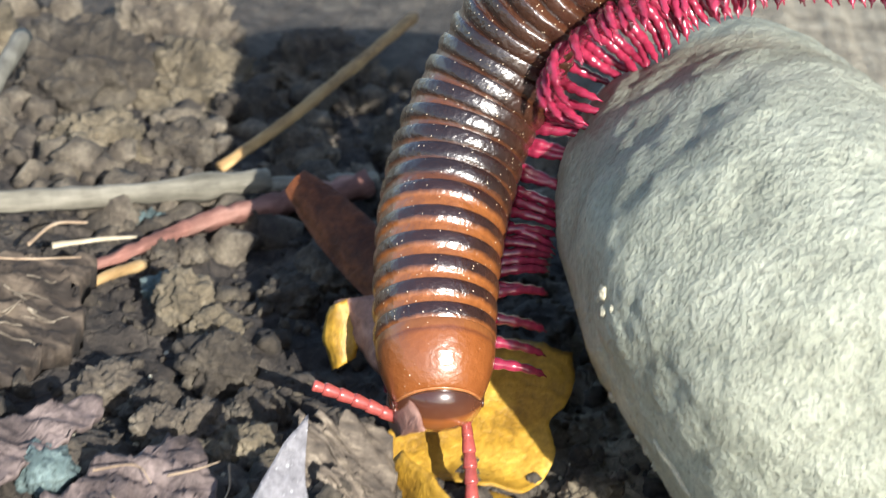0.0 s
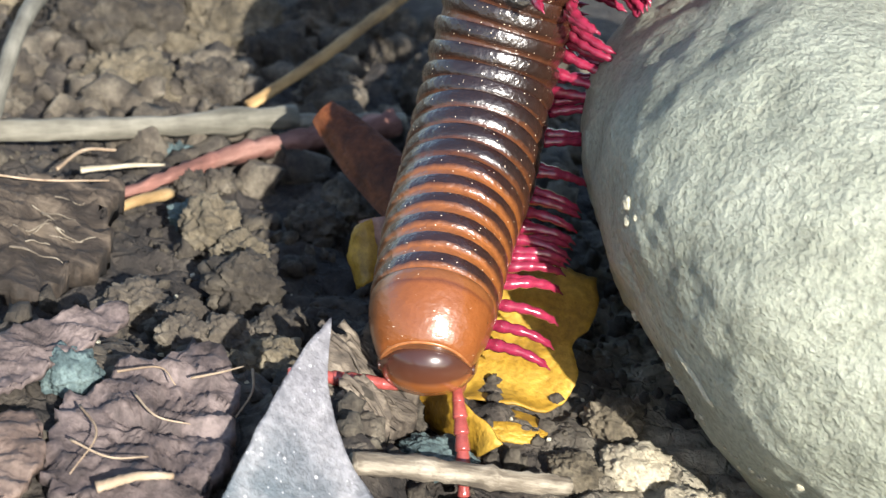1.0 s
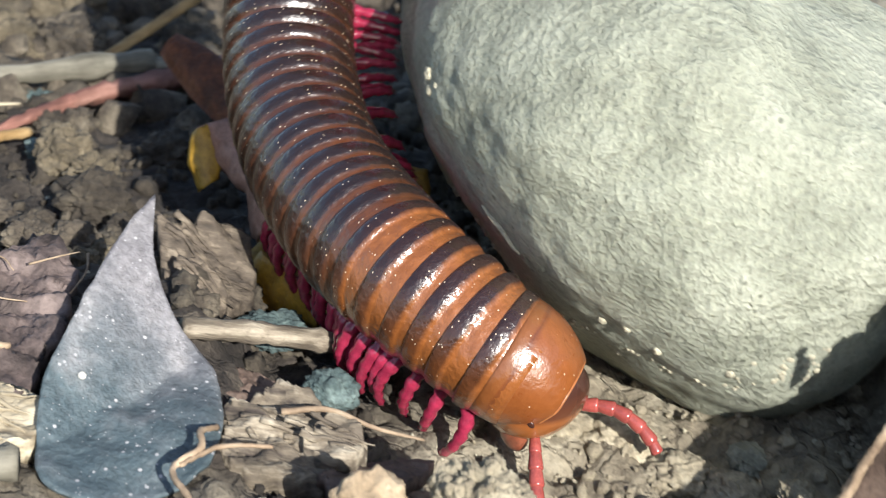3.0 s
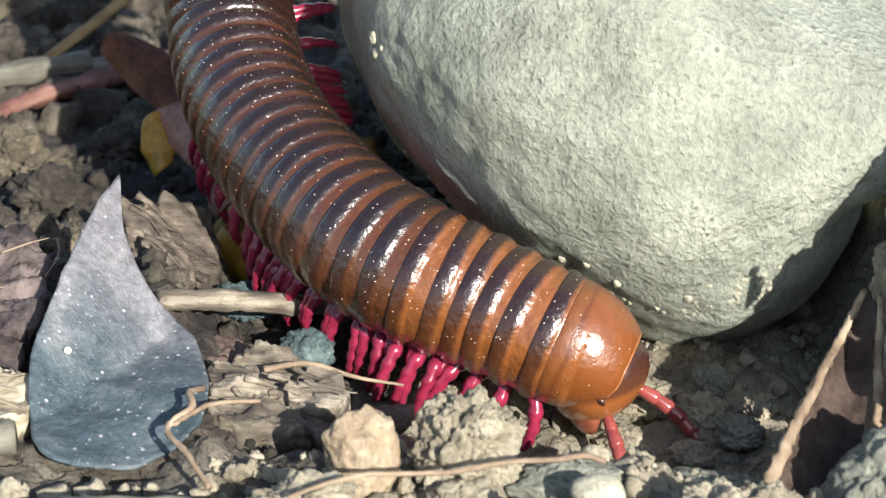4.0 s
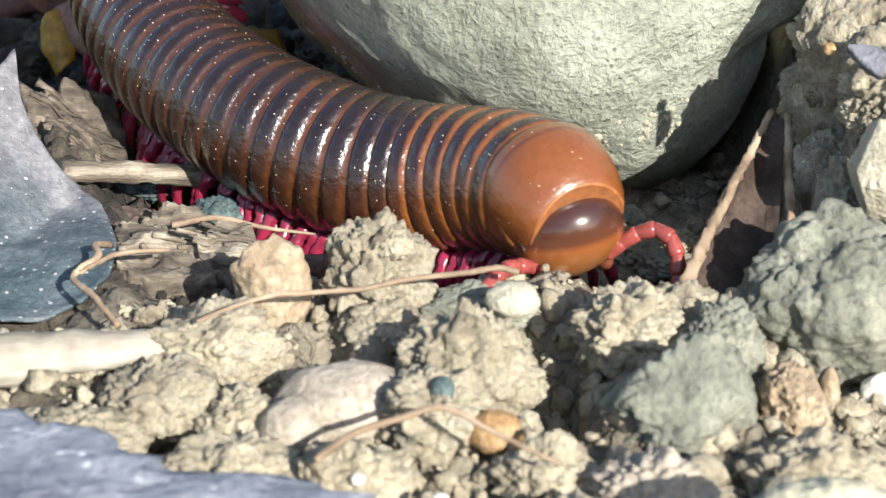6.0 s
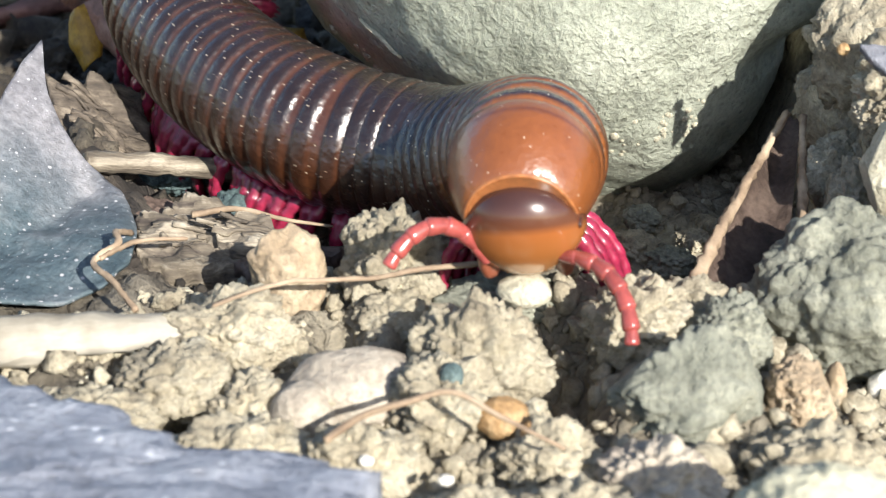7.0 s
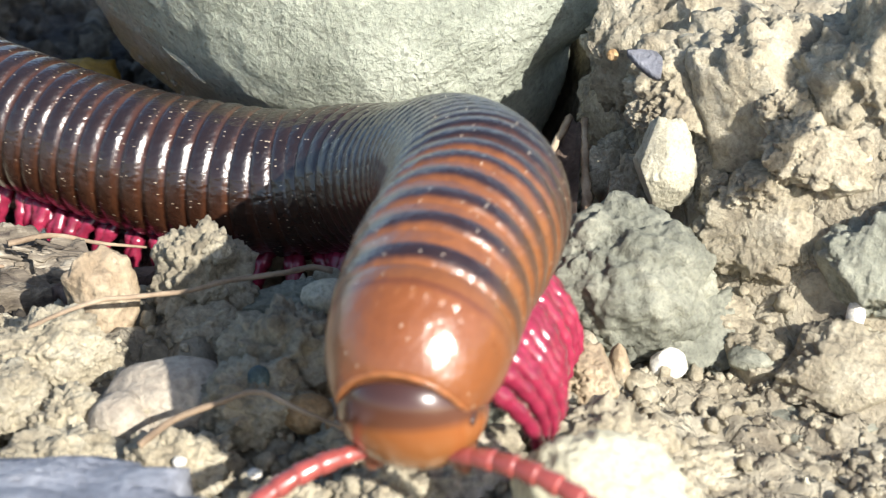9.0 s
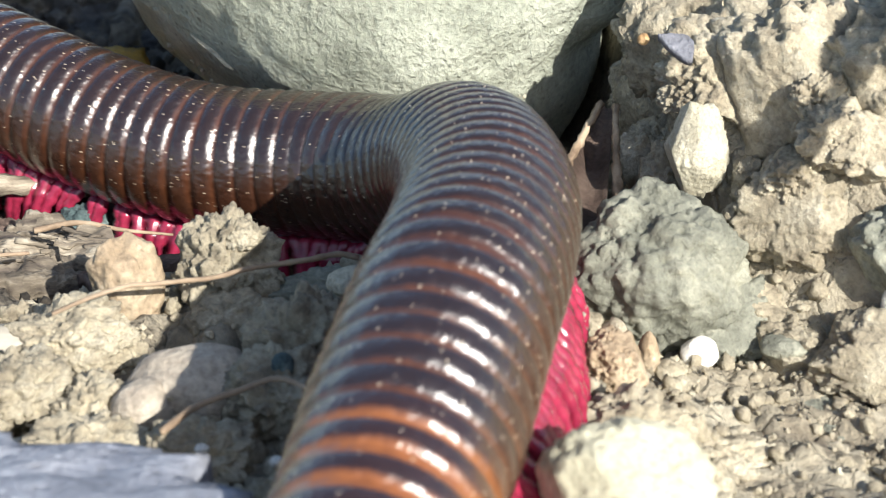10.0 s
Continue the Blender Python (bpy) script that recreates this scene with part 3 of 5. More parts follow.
tree.links.new(hc.outputs[0], bsdf.inputs["Base Color"])
bsdf.inputs["Roughness"].default_value = 0.24
bsdf.inputs["Coat Weight"].default_value = 0.5
head = part("head", bm, HEAD, millipede, "orange head shield with a dark crown")
for side in (1, -1):
    bm = bmesh.new()
    bmesh.ops.create_uvsphere(bm, u_segments=14, v_segments=8, radius=1.0)
    for v in bm.verts:
        v.co = Vector((v.co.x * 0.02, v.co.y * 0.06, v.co.z * 0.035)) * CM
    eye = part("eye", bm, EYE, head)
    eye.location = Vector((0.455 * side, 0.1, 0.16)) * CM


CHEEK = flesh("pink_cheek", (0.24, 0.075, 0.04), 0.3)
for side in (1, -1):
    bm = bmesh.new()
    bmesh.ops.create_uvsphere(bm, u_segments=18, v_segments=12, radius=1.0)
    for v in bm.verts:
        d = v.co.copy()
        v.co = Vector((d.x * 0.1, d.y * (0.17 - 0.05 * d.z), d.z * 0.2)) * CM
    cheek = part("cheek", bm, CHEEK, head, "pinkish-brown cheek plate")
    cheek.matrix_basis = pose(0.29 * side * CM, 0.12 * CM, -0.2 * CM, 12, 8 * side, -14 * side)

SEGMENT = 0.16
FEELERS = []        # (seconds, way of the base and of the tip of the right feeler, then of the left one)


def feelers_at(t, right_base, right_tip, left_base, left_tip):
    FEELERS.append((t, np.array([right_base, right_tip, left_base, left_tip])))


feelers_at(0, (-0.89, -0.15, 0.44), (-0.95, -0.17, 0.26), (0.29, -0.70, -0.65), (0.19, -0.72, -0.66))
feelers_at(0.3, (-0.87, -0.40, 0.28), (-0.94, -0.34, -0.01), (0.68, -0.63, -0.37), (0.38, -0.43, -0.82))
feelers_at(0.5, (-0.92, -0.29, 0.26), (-0.95, -0.29, 0.08), (0.30, -0.76, -0.57), (0.19, -0.56, -0.81))
feelers_at(1, (-0.92, -0.35, 0.16), (-0.95, -0.30, 0.08), (0.31, -0.84, -0.45), (0.19, -0.47, -0.86))
feelers_at(1.2, (-0.90, -0.25, 0.36), (-0.73, -0.40, -0.56), (0.91, -0.36, -0.19), (0.37, -0.43, -0.82))
feelers_at(1.5, (-0.89, -0.22, 0.40), (-0.13, -0.59, -0.80), (0.78, -0.56, -0.27), (0.39, -0.43, -0.82))
feelers_at(2, (-0.89, -0.22, 0.40), (-0.26, -0.60, -0.76), (0.95, -0.31, -0.10), (0.49, -0.49, -0.72))
feelers_at(2.5, (-0.38, -0.90, -0.20), (0.21, -0.47, -0.86), (0.95, -0.25, 0.20), (-0.81, -0.35, -0.47))
feelers_at(3, (0.13, -0.86, -0.49), (0.17, -0.46, -0.87), (0.95, 0.00, 0.30), (0.55, -0.37, -0.75))
feelers_at(3.2, (0.10, -0.86, -0.49), (0.04, -0.47, -0.88), (0.98, -0.07, 0.20), (0.49, -0.40, -0.78))
feelers_at(4.3, (0.34, -0.84, -0.42), (0.33, -0.44, -0.83), (0.80, -0.06, -0.60), (0.54, -0.39, -0.74))
feelers_at(4.5, (0.65, -0.73, -0.22), (0.30, -0.45, -0.84), (0.85, 0.47, -0.25), (0.67, 0.43, -0.61))
feelers_at(5, (0.80, -0.54, 0.26), (0.30, -0.54, -0.79), (0.82, 0.57, 0.03), (0.71, 0.70, -0.12))
feelers_at(5.5, (0.17, -0.98, -0.08), (0.66, -0.54, -0.52), (0.45, 0.40, 0.80), (0.87, 0.29, 0.39))
feelers_at(5.7, (-0.62, -0.48, 0.62), (-0.37, -0.69, -0.62), (0.63, 0.15, 0.76), (-0.23, -0.45, -0.87))
feelers_at(6.8, (-0.84, -0.41, 0.35), (0.08, -0.45, -0.89), (0.85, -0.25, 0.46), (0.08, -0.45, -0.89))
feelers_at(7, (-0.51, -0.04, 0.86), (-0.52, -0.39, -0.76), (0.75, -0.63, 0.18), (-0.02, -0.54, -0.84))
feelers_at(7.3, (-0.85, -0.46, 0.25), (-0.02, -0.54, -0.84), (0.93, -0.19, 0.31), (-0.32, -0.43, -0.85))
feelers_at(7.5, (-0.65, -0.75, -0.09), (-0.31, -0.51, -0.80), (0.90, -0.42, 0.08), (0.19, -0.44, -0.88))
feelers_at(8, (-0.87, -0.48, -0.11), (-0.05, -0.45, -0.89), (0.79, -0.59, -0.15), (0.67, -0.37, -0.65))
feelers_at(8.5, (-0.88, -0.47, 0.07), (-0.84, -0.37, -0.38), (0.88, -0.41, 0.25), (0.66, -0.38, -0.65))
feelers_at(9, (-0.96, -0.26, -0.02), (-0.70, -0.26, -0.66), (0.76, -0.61, 0.23), (0.69, -0.65, -0.31))
feelers_at(10, (-0.77, -0.61, -0.20), (-0.70, -0.27, -0.65), (0.63, -0.73, -0.25), (0.49, -0.60, -0.63))


def feeler_ways(t, n):
    """The ways of the seven joints of feeler n at t seconds."""
    base, tip = (np.array([np.interp(t, [f[0] for f in FEELERS], [f[1][2 * n + j][k] for f in FEELERS]) for k in range(3)]) for j in (0, 1))
    return [Vector(base * (1 - k / 6) + tip * (k / 6) + 1e-4).normalized() for k in range(7)]


def segment_mesh(k):
    wide = (0.062, 0.074, 0.077, 0.076, 0.074, 0.072, 0.062)[k]
    long = SEGMENT * (0.7 if k == 6 else 1.0)
    prof = [(-0.02, 0.7), (0.0, 0.8), (0.03, 0.85), (0.07, 0.92), (0.11, 0.98), (0.135, 1.0), (0.155, 0.95), (0.166, 0.8), (0.17, 0.5)]
    bm = tube([(0, 0, -z * long / SEGMENT) for z, _ in prof], [wide * r for _, r in prof], 12)
    return bm


antennae = []
for side in (1, -1):
    base = part("antenna", segment_mesh(0), ANTENNA, millipede, "coral-red jointed antenna")
    antennae.append((base, [part("segment", segment_mesh(k), ANTENNA, base) for k in range(1, 7)]))


def curves_at(t, n=60):
    """The body's middle line at t seconds, from the head backwards, as points every PITCH cm."""
    k = max(0, min(len(CURVES) - 2, sum(c[0] <= t for c in CURVES) - 1))
    (t0, a), (t1, b) = CURVES[k], CURVES[k + 1]
    u = min(max((t - t0) / (t1 - t0), 0), 1)
    (tp, p), (tn, q) = CURVES[max(k - 1, 0)], CURVES[min(k + 2, len(CURVES) - 1)]
    h = t1 - t0
    ma = (b - p) / max(t1 - tp, 1e-6) * h if k > 0 else b - a
    mb = (q - a) / max(tn - t0, 1e-6) * h if k + 2 < len(CURVES) else b - a
    return (2 * u**3 - 3 * u**2 + 1) * a + (u**3 - 2 * u**2 + u) * ma + (-2 * u**3 + 3 * u**2) * b + (u**3 - u**2) * mb


STEP = 0.09
CURVES = []
for t, pts in FRONT:
    line, length = spline(pts, 400)
    s = np.linspace(0, length, 400)
    want = np.arange(0, RINGS * PITCH + 2, STEP)
    tail = (line[-1] - line[-12]) / np.linalg.norm(line[-1] - line[-12])
    out = np.stack([np.interp(want, s, line[:, k]) for k in range(3)], 1)
    far = want > length
    over = want[far] - length
    out[far] = line[-1] + tail * over[:, None]
    out[far, 2] = np.maximum(out[far, 2] - 0.055 * over**2, -0.9)
    CURVES.append((t, out))


def ring_way(i, t):
    """The distance (cm) of ring i from the tip of the head: behind the front rings the body draws together as it bends."""
    return 0.78 + PITCH * (min(i, 5) + max(0, i - 5) * (1 - 0.16 * step(5.4, 7.0, t)))


def frame_at(line, s):
    """Pose (cm) on the line at the distance s from the tip of the head: y ahead, z the back."""
    k = min(max(s / STEP, 2), len(line) - 4)
    i = int(k)
    f = k - i
    p = Vector(line[i] * (1 - f) + line[i + 1] * f)
    ahead = Vector(line[i - 2] - line[i + 3]).normalized()
    up = Vector((-0.1, 0, 1.0))
    side = ahead.cross(up).normalized()
    up = side.cross(ahead)
    m = Matrix((side, ahead, up)).transposed().to_4x4()
    m.translation = p
    return m


def motions():
    times = [0.25 * k for k in range(41)]
    lines = {t: curves_at(t) for t in times}
    base = {t: Vector(lines[t][8]) for t in times}
    for t in times:
        base[t].z = 0
    walk(millipede, [(t, Matrix.Translation(base[t] * CM)) for t in times])

    def local(m, t):
        m = m.copy()
        m.translation = (m.translation - base[t]) * CM
        return m

    for i, ring in enumerate(rings):
        walk(ring, [(t, local(frame_at(lines[t], ring_way(i, t)), t)) for t in times])
    heads = {t: frame_at(lines[t], 0.5) @ pose(0, -0.02, -0.24, -10, 0, 0) for t in times}
    walk(head, [(t, local(heads[t], t)) for t in times])
    for n, ((ob, joints), side) in enumerate(zip(antennae, (1, -1))):
        chain = {}
        for t in times:
            at = local(heads[t] @ pose(0.3 * side, 0.27, -0.05), t).translation
            chain[t] = []
            for way in feeler_ways(t, n):
                m = Vector((0, 0, -1)).rotation_difference(way).to_matrix().to_4x4()
                m.translation = at
                chain[t].append(m)
                at = at + way * SEGMENT * CM
        walk(ob, [(t, chain[t][0]) for t in times])
        for k, joint in enumerate(joints):
            walk(joint, [(t, chain[t][0].inverted() @ chain[t][k + 1]) for t in times])
    for ob, i, pair, side in legs:
        rows = []
        for t in times:
            a = 2 * math.pi * (t / 0.95 + i / 7.0 + pair * 0.8)
            near = step(-2.2, -0.8, lines[t][min(int(ring_way(i, t) / STEP), len(lines[t]) - 1)][1])
            away = step(-0.5, 0.8, lines[t][min(int(ring_way(i, t) / STEP), len(lines[t]) - 1)][1])
            tuck = 8 + 46 * near * (1 - 0.45 * step(3.3, 4.4, t)) if side > 0 else 50 - 66 * away
            reach = 30 if side > 0 else 13
            rows.append((t, pose(0.36 * R_BODY * side * CM, pair * CM, -0.74 * ring_size(i) * CM, 0, side * (tuck - 0.28 * reach * math.cos(a)), side * (reach * math.sin(a) + 0.16 * reach * math.sin(i * 2.3 + pair * 40)))))
        walk(ob, rows)



# ---------------------------------------------------------------- plant matter: materials
def fibrous(name, dark, mid, light, stretch=(60, 60, 600), rough=0.8, relief=0.0004, vary=0.1):
    """Wood or bark: streaks along the object's own grain, with stains."""
    m, tree, bsdf = material(name)
    tc = tree.nodes.new("ShaderNodeTexCoord")
    mp = tree.nodes.new("ShaderNodeMapping")
    mp.inputs["Scale"].default_value = stretch
    tree.links.new(tc.outputs["Object"], mp.inputs["Vector"])
    streak = node(tree, "TexNoise", Scale=1.0, Detail=6.0, Roughness=0.65)
    tree.links.new(mp.outputs[0], streak.inputs["Vector"])
    stain = noise_tex(tree, 180, 4)
    col = ramp(tree, streak.outputs[0], [(0.3, dark), (0.5, mid), (0.7, light)]).outputs[0]
    col = mix(tree, 0.8, col, ramp(tree, stain.outputs[0], [(0.3, (0.55, 0.53, 0.5)), (0.7, (1.3, 1.3, 1.3))]).outputs[0], "MULTIPLY")
    tree.links.new(varied(tree, col, vary), bsdf.inputs["Base Color"])
    bsdf.inputs["Roughness"].default_value = rough
    bump(tree, bsdf, streak.outputs[0], relief, 0.8)
    return m


def leafy(name, dark, mid, light, edge=None, rough=0.6, scale=140):
    m, tree, bsdf = material(name)
    big = noise_tex(tree, scale, 5, 0.6)
    fine = noise_tex(tree, scale * 8, 5, 0.7)
    col = ramp(tree, big.outputs[0], [(0.3, dark), (0.5, mid), (0.7, light)]).outputs[0]
    col = mix(tree, 0.8, col, ramp(tree, fine.outputs[0], [(0.3, (0.65, 0.65, 0.65)), (0.7, (1.3, 1.3, 1.3))]).outputs[0], "MULTIPLY")
    tree.links.new(col, bsdf.inputs["Base Color"])
    bsdf.inputs["Roughness"].default_value = rough
    b1 = bump(tree, bsdf, big.outputs[0], 0.0006, 0.7)
    bump(tree, bsdf, fine.outputs[0], 0.0002, 0.8, b1)
    return m


def weathered_leaf():
    """The slate-grey leaf: mauve-grey towards its tip, dark teal where it lies damp, dusted with pale grains."""
    m, tree, bsdf = material("slate_grey_leaf")
    tc = tree.nodes.new("ShaderNodeTexCoord")
    sep = tree.nodes.new("ShaderNodeSeparateXYZ")
    tree.links.new(tc.outputs["Object"], sep.inputs[0])
    blot = noise_tex(tree, 150, 5, 0.6)
    fine = noise_tex(tree, 1300, 5, 0.7)
    edge = node(tree, "Math")
    edge.operation = "MULTIPLY_ADD"
    edge.inputs[1].default_value = 0.02
    tree.links.new(blot.outputs[0], edge.inputs[0])
    tree.links.new(sep.outputs["Y"], edge.inputs[2])
    up = node(tree, "MapRange", From_Min=0.0, From_Max=0.013)
    tree.links.new(edge.outputs[0], up.inputs["Value"])
    damp = ramp(tree, blot.outputs[0], [(0.3, (0.035, 0.055, 0.066)), (0.5, (0.07, 0.098, 0.11)), (0.62, (0.12, 0.145, 0.155)), (0.72, (0.24, 0.24, 0.25))]).outputs[0]
    dry = ramp(tree, blot.outputs[0], [(0.3, (0.13, 0.125, 0.135)), (0.5, (0.19, 0.185, 0.195)), (0.7, (0.28, 0.275, 0.28))]).outputs[0]
    col = mix(tree, up.outputs[0], damp, dry)
    col = mix(tree, 0.85, col, ramp(tree, fine.outputs[0], [(0.3, (0.6, 0.6, 0.6)), (0.7, (1.4, 1.4, 1.4))]).outputs[0], "MULTIPLY")
    for scale, many in ((1100.0, 0.72), (2600.0, 0.8)):
        vor = node(tree, "TexVoronoi", Scale=scale)
        tree.links.new(tc.outputs["Object"], vor.inputs["Vector"])
        dot = ramp(tree, vor.outputs["Distance"], [(0.14, (1, 1, 1)), (0.24, (0, 0, 0))]).outputs[0]
        pick = tree.nodes.new("ShaderNodeSeparateColor")
        tree.links.new(vor.outputs["Color"], pick.inputs[0])
        few = ramp(tree, pick.outputs[0], [(many, (0, 0, 0)), (many + 0.04, (1, 1, 1))]).outputs[0]
        col = mix(tree, mix(tree, 1.0, dot, few, "MULTIPLY"), col, (0.4, 0.4, 0.41))
    tree.links.new(col, bsdf.inputs["Base Color"])
    bsdf.inputs["Roughness"].default_value = 0.55
    b1 = bump(tree, bsdf, blot.outputs[0], 0.0012, 0.7)
    bump(tree, bsdf, fine.outputs[0], 0.0003, 0.8, b1)
    return m


GREY_LEAF = weathered_leaf()
YELLOW_LEAF = leafy("yellow_leaf", (0.17, 0.088, 0.011), (0.36, 0.205, 0.022), (0.49, 0.31, 0.05), rough=0.45)
PINK_LEAF = leafy("faded_leaf", (0.14, 0.065, 0.045), (0.27, 0.14, 0.105), (0.38, 0.23, 0.18), rough=0.5)
RED_LEAF = leafy("rust_leaf", (0.10, 0.03, 0.012), (0.22, 0.07, 0.025), (0.34, 0.13, 0.05), rough=0.5)
MAUVE_LEAF = leafy("mauve_leaf", (0.035, 0.026, 0.023), (0.1, 0.075, 0.068), (0.2, 0.155, 0.14), rough=0.75)
DARK_LEAF = leafy("dark_dead_leaf", (0.04, 0.028, 0.022), (0.12, 0.082, 0.063), (0.22, 0.16, 0.125), rough=0.7)
GREY_WOOD = fibrous("grey_wood", (0.09, 0.085, 0.065), (0.17, 0.16, 0.125), (0.26, 0.245, 0.195), (60, 500, 500))
TAN_WOOD = fibrous("tan_wood", (0.14, 0.08, 0.03), (0.32, 0.2, 0.08), (0.44, 0.3, 0.14), (80, 300, 500))
RED_WOOD = fibrous("red_wood", (0.09, 0.038, 0.028), (0.19, 0.085, 0.065), (0.31, 0.17, 0.135), (80, 400, 500))
PALE_WOOD = fibrous("pale_wood", (0.14, 0.11, 0.07), (0.34, 0.29, 0.2), (0.55, 0.49, 0.37), (80, 500, 700))
PALE_LOG = fibrous("pale_log_wood", (0.2, 0.17, 0.125), (0.35, 0.32, 0.255), (0.5, 0.47, 0.4), (40, 250, 250), relief=0.0005)
CHIP_WOOD = fibrous("weathered_wood", (0.055, 0.043, 0.035), (0.18, 0.15, 0.11), (0.45, 0.4, 0.31), (120, 900, 700), relief=0.0008)
BARK = fibrous("dark_bark", (0.012, 0.009, 0.006), (0.036, 0.026, 0.018), (0.13, 0.1, 0.07), (70, 520, 300), relief=0.0008)
RED_BROWN = fibrous("brown_wood", (0.035, 0.028, 0.022), (0.1, 0.08, 0.06), (0.24, 0.2, 0.15), (120, 900, 700), relief=0.0008)
CREAM = earth("cream_stone", (0.38, 0.355, 0.25), (0.48, 0.455, 0.33), (0.56, 0.54, 0.41), 200, 0.75, 0.0005, 0.05)
ROOT = fibrous("pale_root", (0.15, 0.1, 0.065), (0.3, 0.22, 0.145), (0.42, 0.33, 0.23), (300, 300, 300))
TAN_STONE = earth("tan_stone", (0.22, 0.16, 0.095), (0.34, 0.26, 0.17), (0.44, 0.37, 0.26), 160, 0.75, 0.0004, 0.08, (0.65, 0.55, 0.4))
MAUVE_STONE = earth("mauve_stone", (0.26, 0.215, 0.17), (0.38, 0.33, 0.26), (0.48, 0.43, 0.35), 160, 0.75, 0.0004, 0.08)
WHITE_STONE = earth("white_quartz", (0.62, 0.6, 0.52), (0.78, 0.76, 0.68), (0.85, 0.83, 0.77), 400, 0.5, 0.0002, 0.05)
TEAL = earth("teal_stone", (0.03, 0.05, 0.055), (0.08, 0.12, 0.12), (0.2, 0.27, 0.26), 300, 0.8, 0.0005, 0.1)
ORANGE_STONE = earth("orange_stone", (0.26, 0.14, 0.05), (0.38, 0.23, 0.1), (0.5, 0.36, 0.2), 300, 0.6, 0.0003, 0.1)
DARK_SLATE = earth("dark_slate", (0.1, 0.105, 0.12), (0.17, 0.175, 0.2), (0.26, 0.27, 0.3), 200, 0.6, 0.0004, 0.05)
SLAB = earth("blue_grey_slab", (0.15, 0.16, 0.19), (0.25, 0.265, 0.305), (0.38, 0.395, 0.43), 120, 0.6, 0.0005, 0.0, (0.7, 0.71, 0.74))


# ---------------------------------------------------------------- plant matter: shapes
def sheet(outline, height, thick, ragged=0.04, seed=0, rings=14, spokes=120):
    """A thin leaf or flake (cm): outline seen from above, lying at height(x, y)."""
    loop, _ = spline([(*p, 0) for p in outline + outline[:1]], spokes + 1)
    loop = loop[:-1, :2]
    mid = loop.mean(0)
    bm = bmesh.new()
    layers = []
    for side in (0, 1):
        rows = []
        for r in range(1, rings + 1):
            u = r / rings
            row = []
            for k, q in enumerate(loop):
                w = u
                if r >= rings - 1:
                    w += ragged * fbm(Vector((q[0] * 2.2, q[1] * 2.2, seed)), 4, 0.65)
                x, y = mid + (q - mid) * w
                z = height(x, y) - thick * side
                row.append(bm.verts.new((x * CM, y * CM, z * CM)))
            rows.append(row)
        c = bm.verts.new((mid[0] * CM, mid[1] * CM, (height(*mid) - thick * side) * CM))
        for k in range(spokes):
            f = (c, rows[0][k], rows[0][(k + 1) % spokes])
            bm.faces.new(f if side == 0 else f[::-1])
        for a, b in itertools.pairwise(rows):
            for k in range(spokes):
                f = (a[k], b[k], b[(k + 1) % spokes], a[(k + 1) % spokes])
                bm.faces.new(f if side == 0 else f[::-1])
        layers.append(rows[-1])
    for k in range(spokes):
        bm.faces.new((layers[0][k], layers[1][k], layers[1][(k + 1) % spokes], layers[0][(k + 1) % spokes]))
    bmesh.ops.recalc_face_normals(bm, faces=bm.faces)
    return bm


def rod(points, r0, r1, n=24, sides=10, wobble=0.25, seed=0, knots=()):
    """A stick or root through points (cm)."""
    pts, _ = spline(points, n)
    rad = []
    for k in range(n):
        u = k / (n - 1)
        r = r0 + (r1 - r0) * u
        for at, size in knots:
            r += size * math.exp(-((u - at) / 0.035) ** 2)
        rad.append(r)
    return tube(pts, rad, sides, wobble=wobble, seed=seed)


def stick(name, label, category, points, r0, r1, mat, **more):
    """A rod as a thing, turned so that its grain runs along its own x axis."""
    bm = rod(points, r0, r1, **more)
    a, b = Vector(points[0]), Vector(points[-1])
    m = (b - a).to_track_quat("X", "Z").to_matrix().to_4x4()
    m.translation = a * CM
    bm.transform(m.inverted())
    ob = part(name, bm, mat)
    ob.matrix_world = m
    return tagged(ob, label, category)


def block(points_top, thick, mat, name, label, category, rough=0.05, seed=0, splinters=0, fibre=None):
    """A broken flake of wood or stone: outline from above, at its own heights (x, y, z), that thick."""
    xs = np.array(points_top, float)
    co, *_ = np.linalg.lstsq(np.c_[np.ones(len(xs)), xs[:, :2]], xs[:, 2], rcond=None)
    co = [float(c) for c in co]

    def height(x, y):
        return co[0] + co[1] * x + co[2] * y + rough * fbm(Vector((x * 2.0, y * 5.0, seed)), 4, 0.6)

    ob = part(name, sheet([(p[0], p[1]) for p in points_top], height, thick, 0.14, seed, 18), mat)
    rnd = random.Random(seed)
    mid = xs[:, :2].mean(0)
    for k in range(splinters):
        p = mid + (xs[rnd.randrange(len(xs)), :2] - mid) * rnd.uniform(0.1, 0.7)
        half, lean = rnd.uniform(0.12, 0.32), rnd.uniform(-0.12, 0.12)
        line = [(p[0] + half * u, p[1] + lean * u, height(p[0] + half * u, p[1] + lean * u) + 0.012) for u in (-1, -0.4, 0.2, 0.7, 1)]
        part("splinter", rod(line, rnd.uniform(0.02, 0.045) * (0.35 if fibre else 1), 0.006, 14, 6, 0.6, seed + k), fibre or mat, ob)
    return tagged(ob, label, category)


def clod(x, y, z, r, mat=None, stretch=(1, 1, 1), seed=1, name="soil_clod", label="crumbly dry olive-tan clod of soil", category="soil clod", group="", turn=0, **more):
    """A clod or stone with its middle at x, y, z (cm)."""
    shape = dict(rough=0.26, freq=1.5, fine=0.11, gran=0.17, subdiv=6 if r > 0.3 else 5)
    shape.update(more)
    ob = part(name, lump(r, stretch, seed=seed, **shape), mat or CLOD)
    ob.matrix_world = pose(x * CM, y * CM, z * CM, 0, 0, turn)
    return tagged(ob, label, category, group)


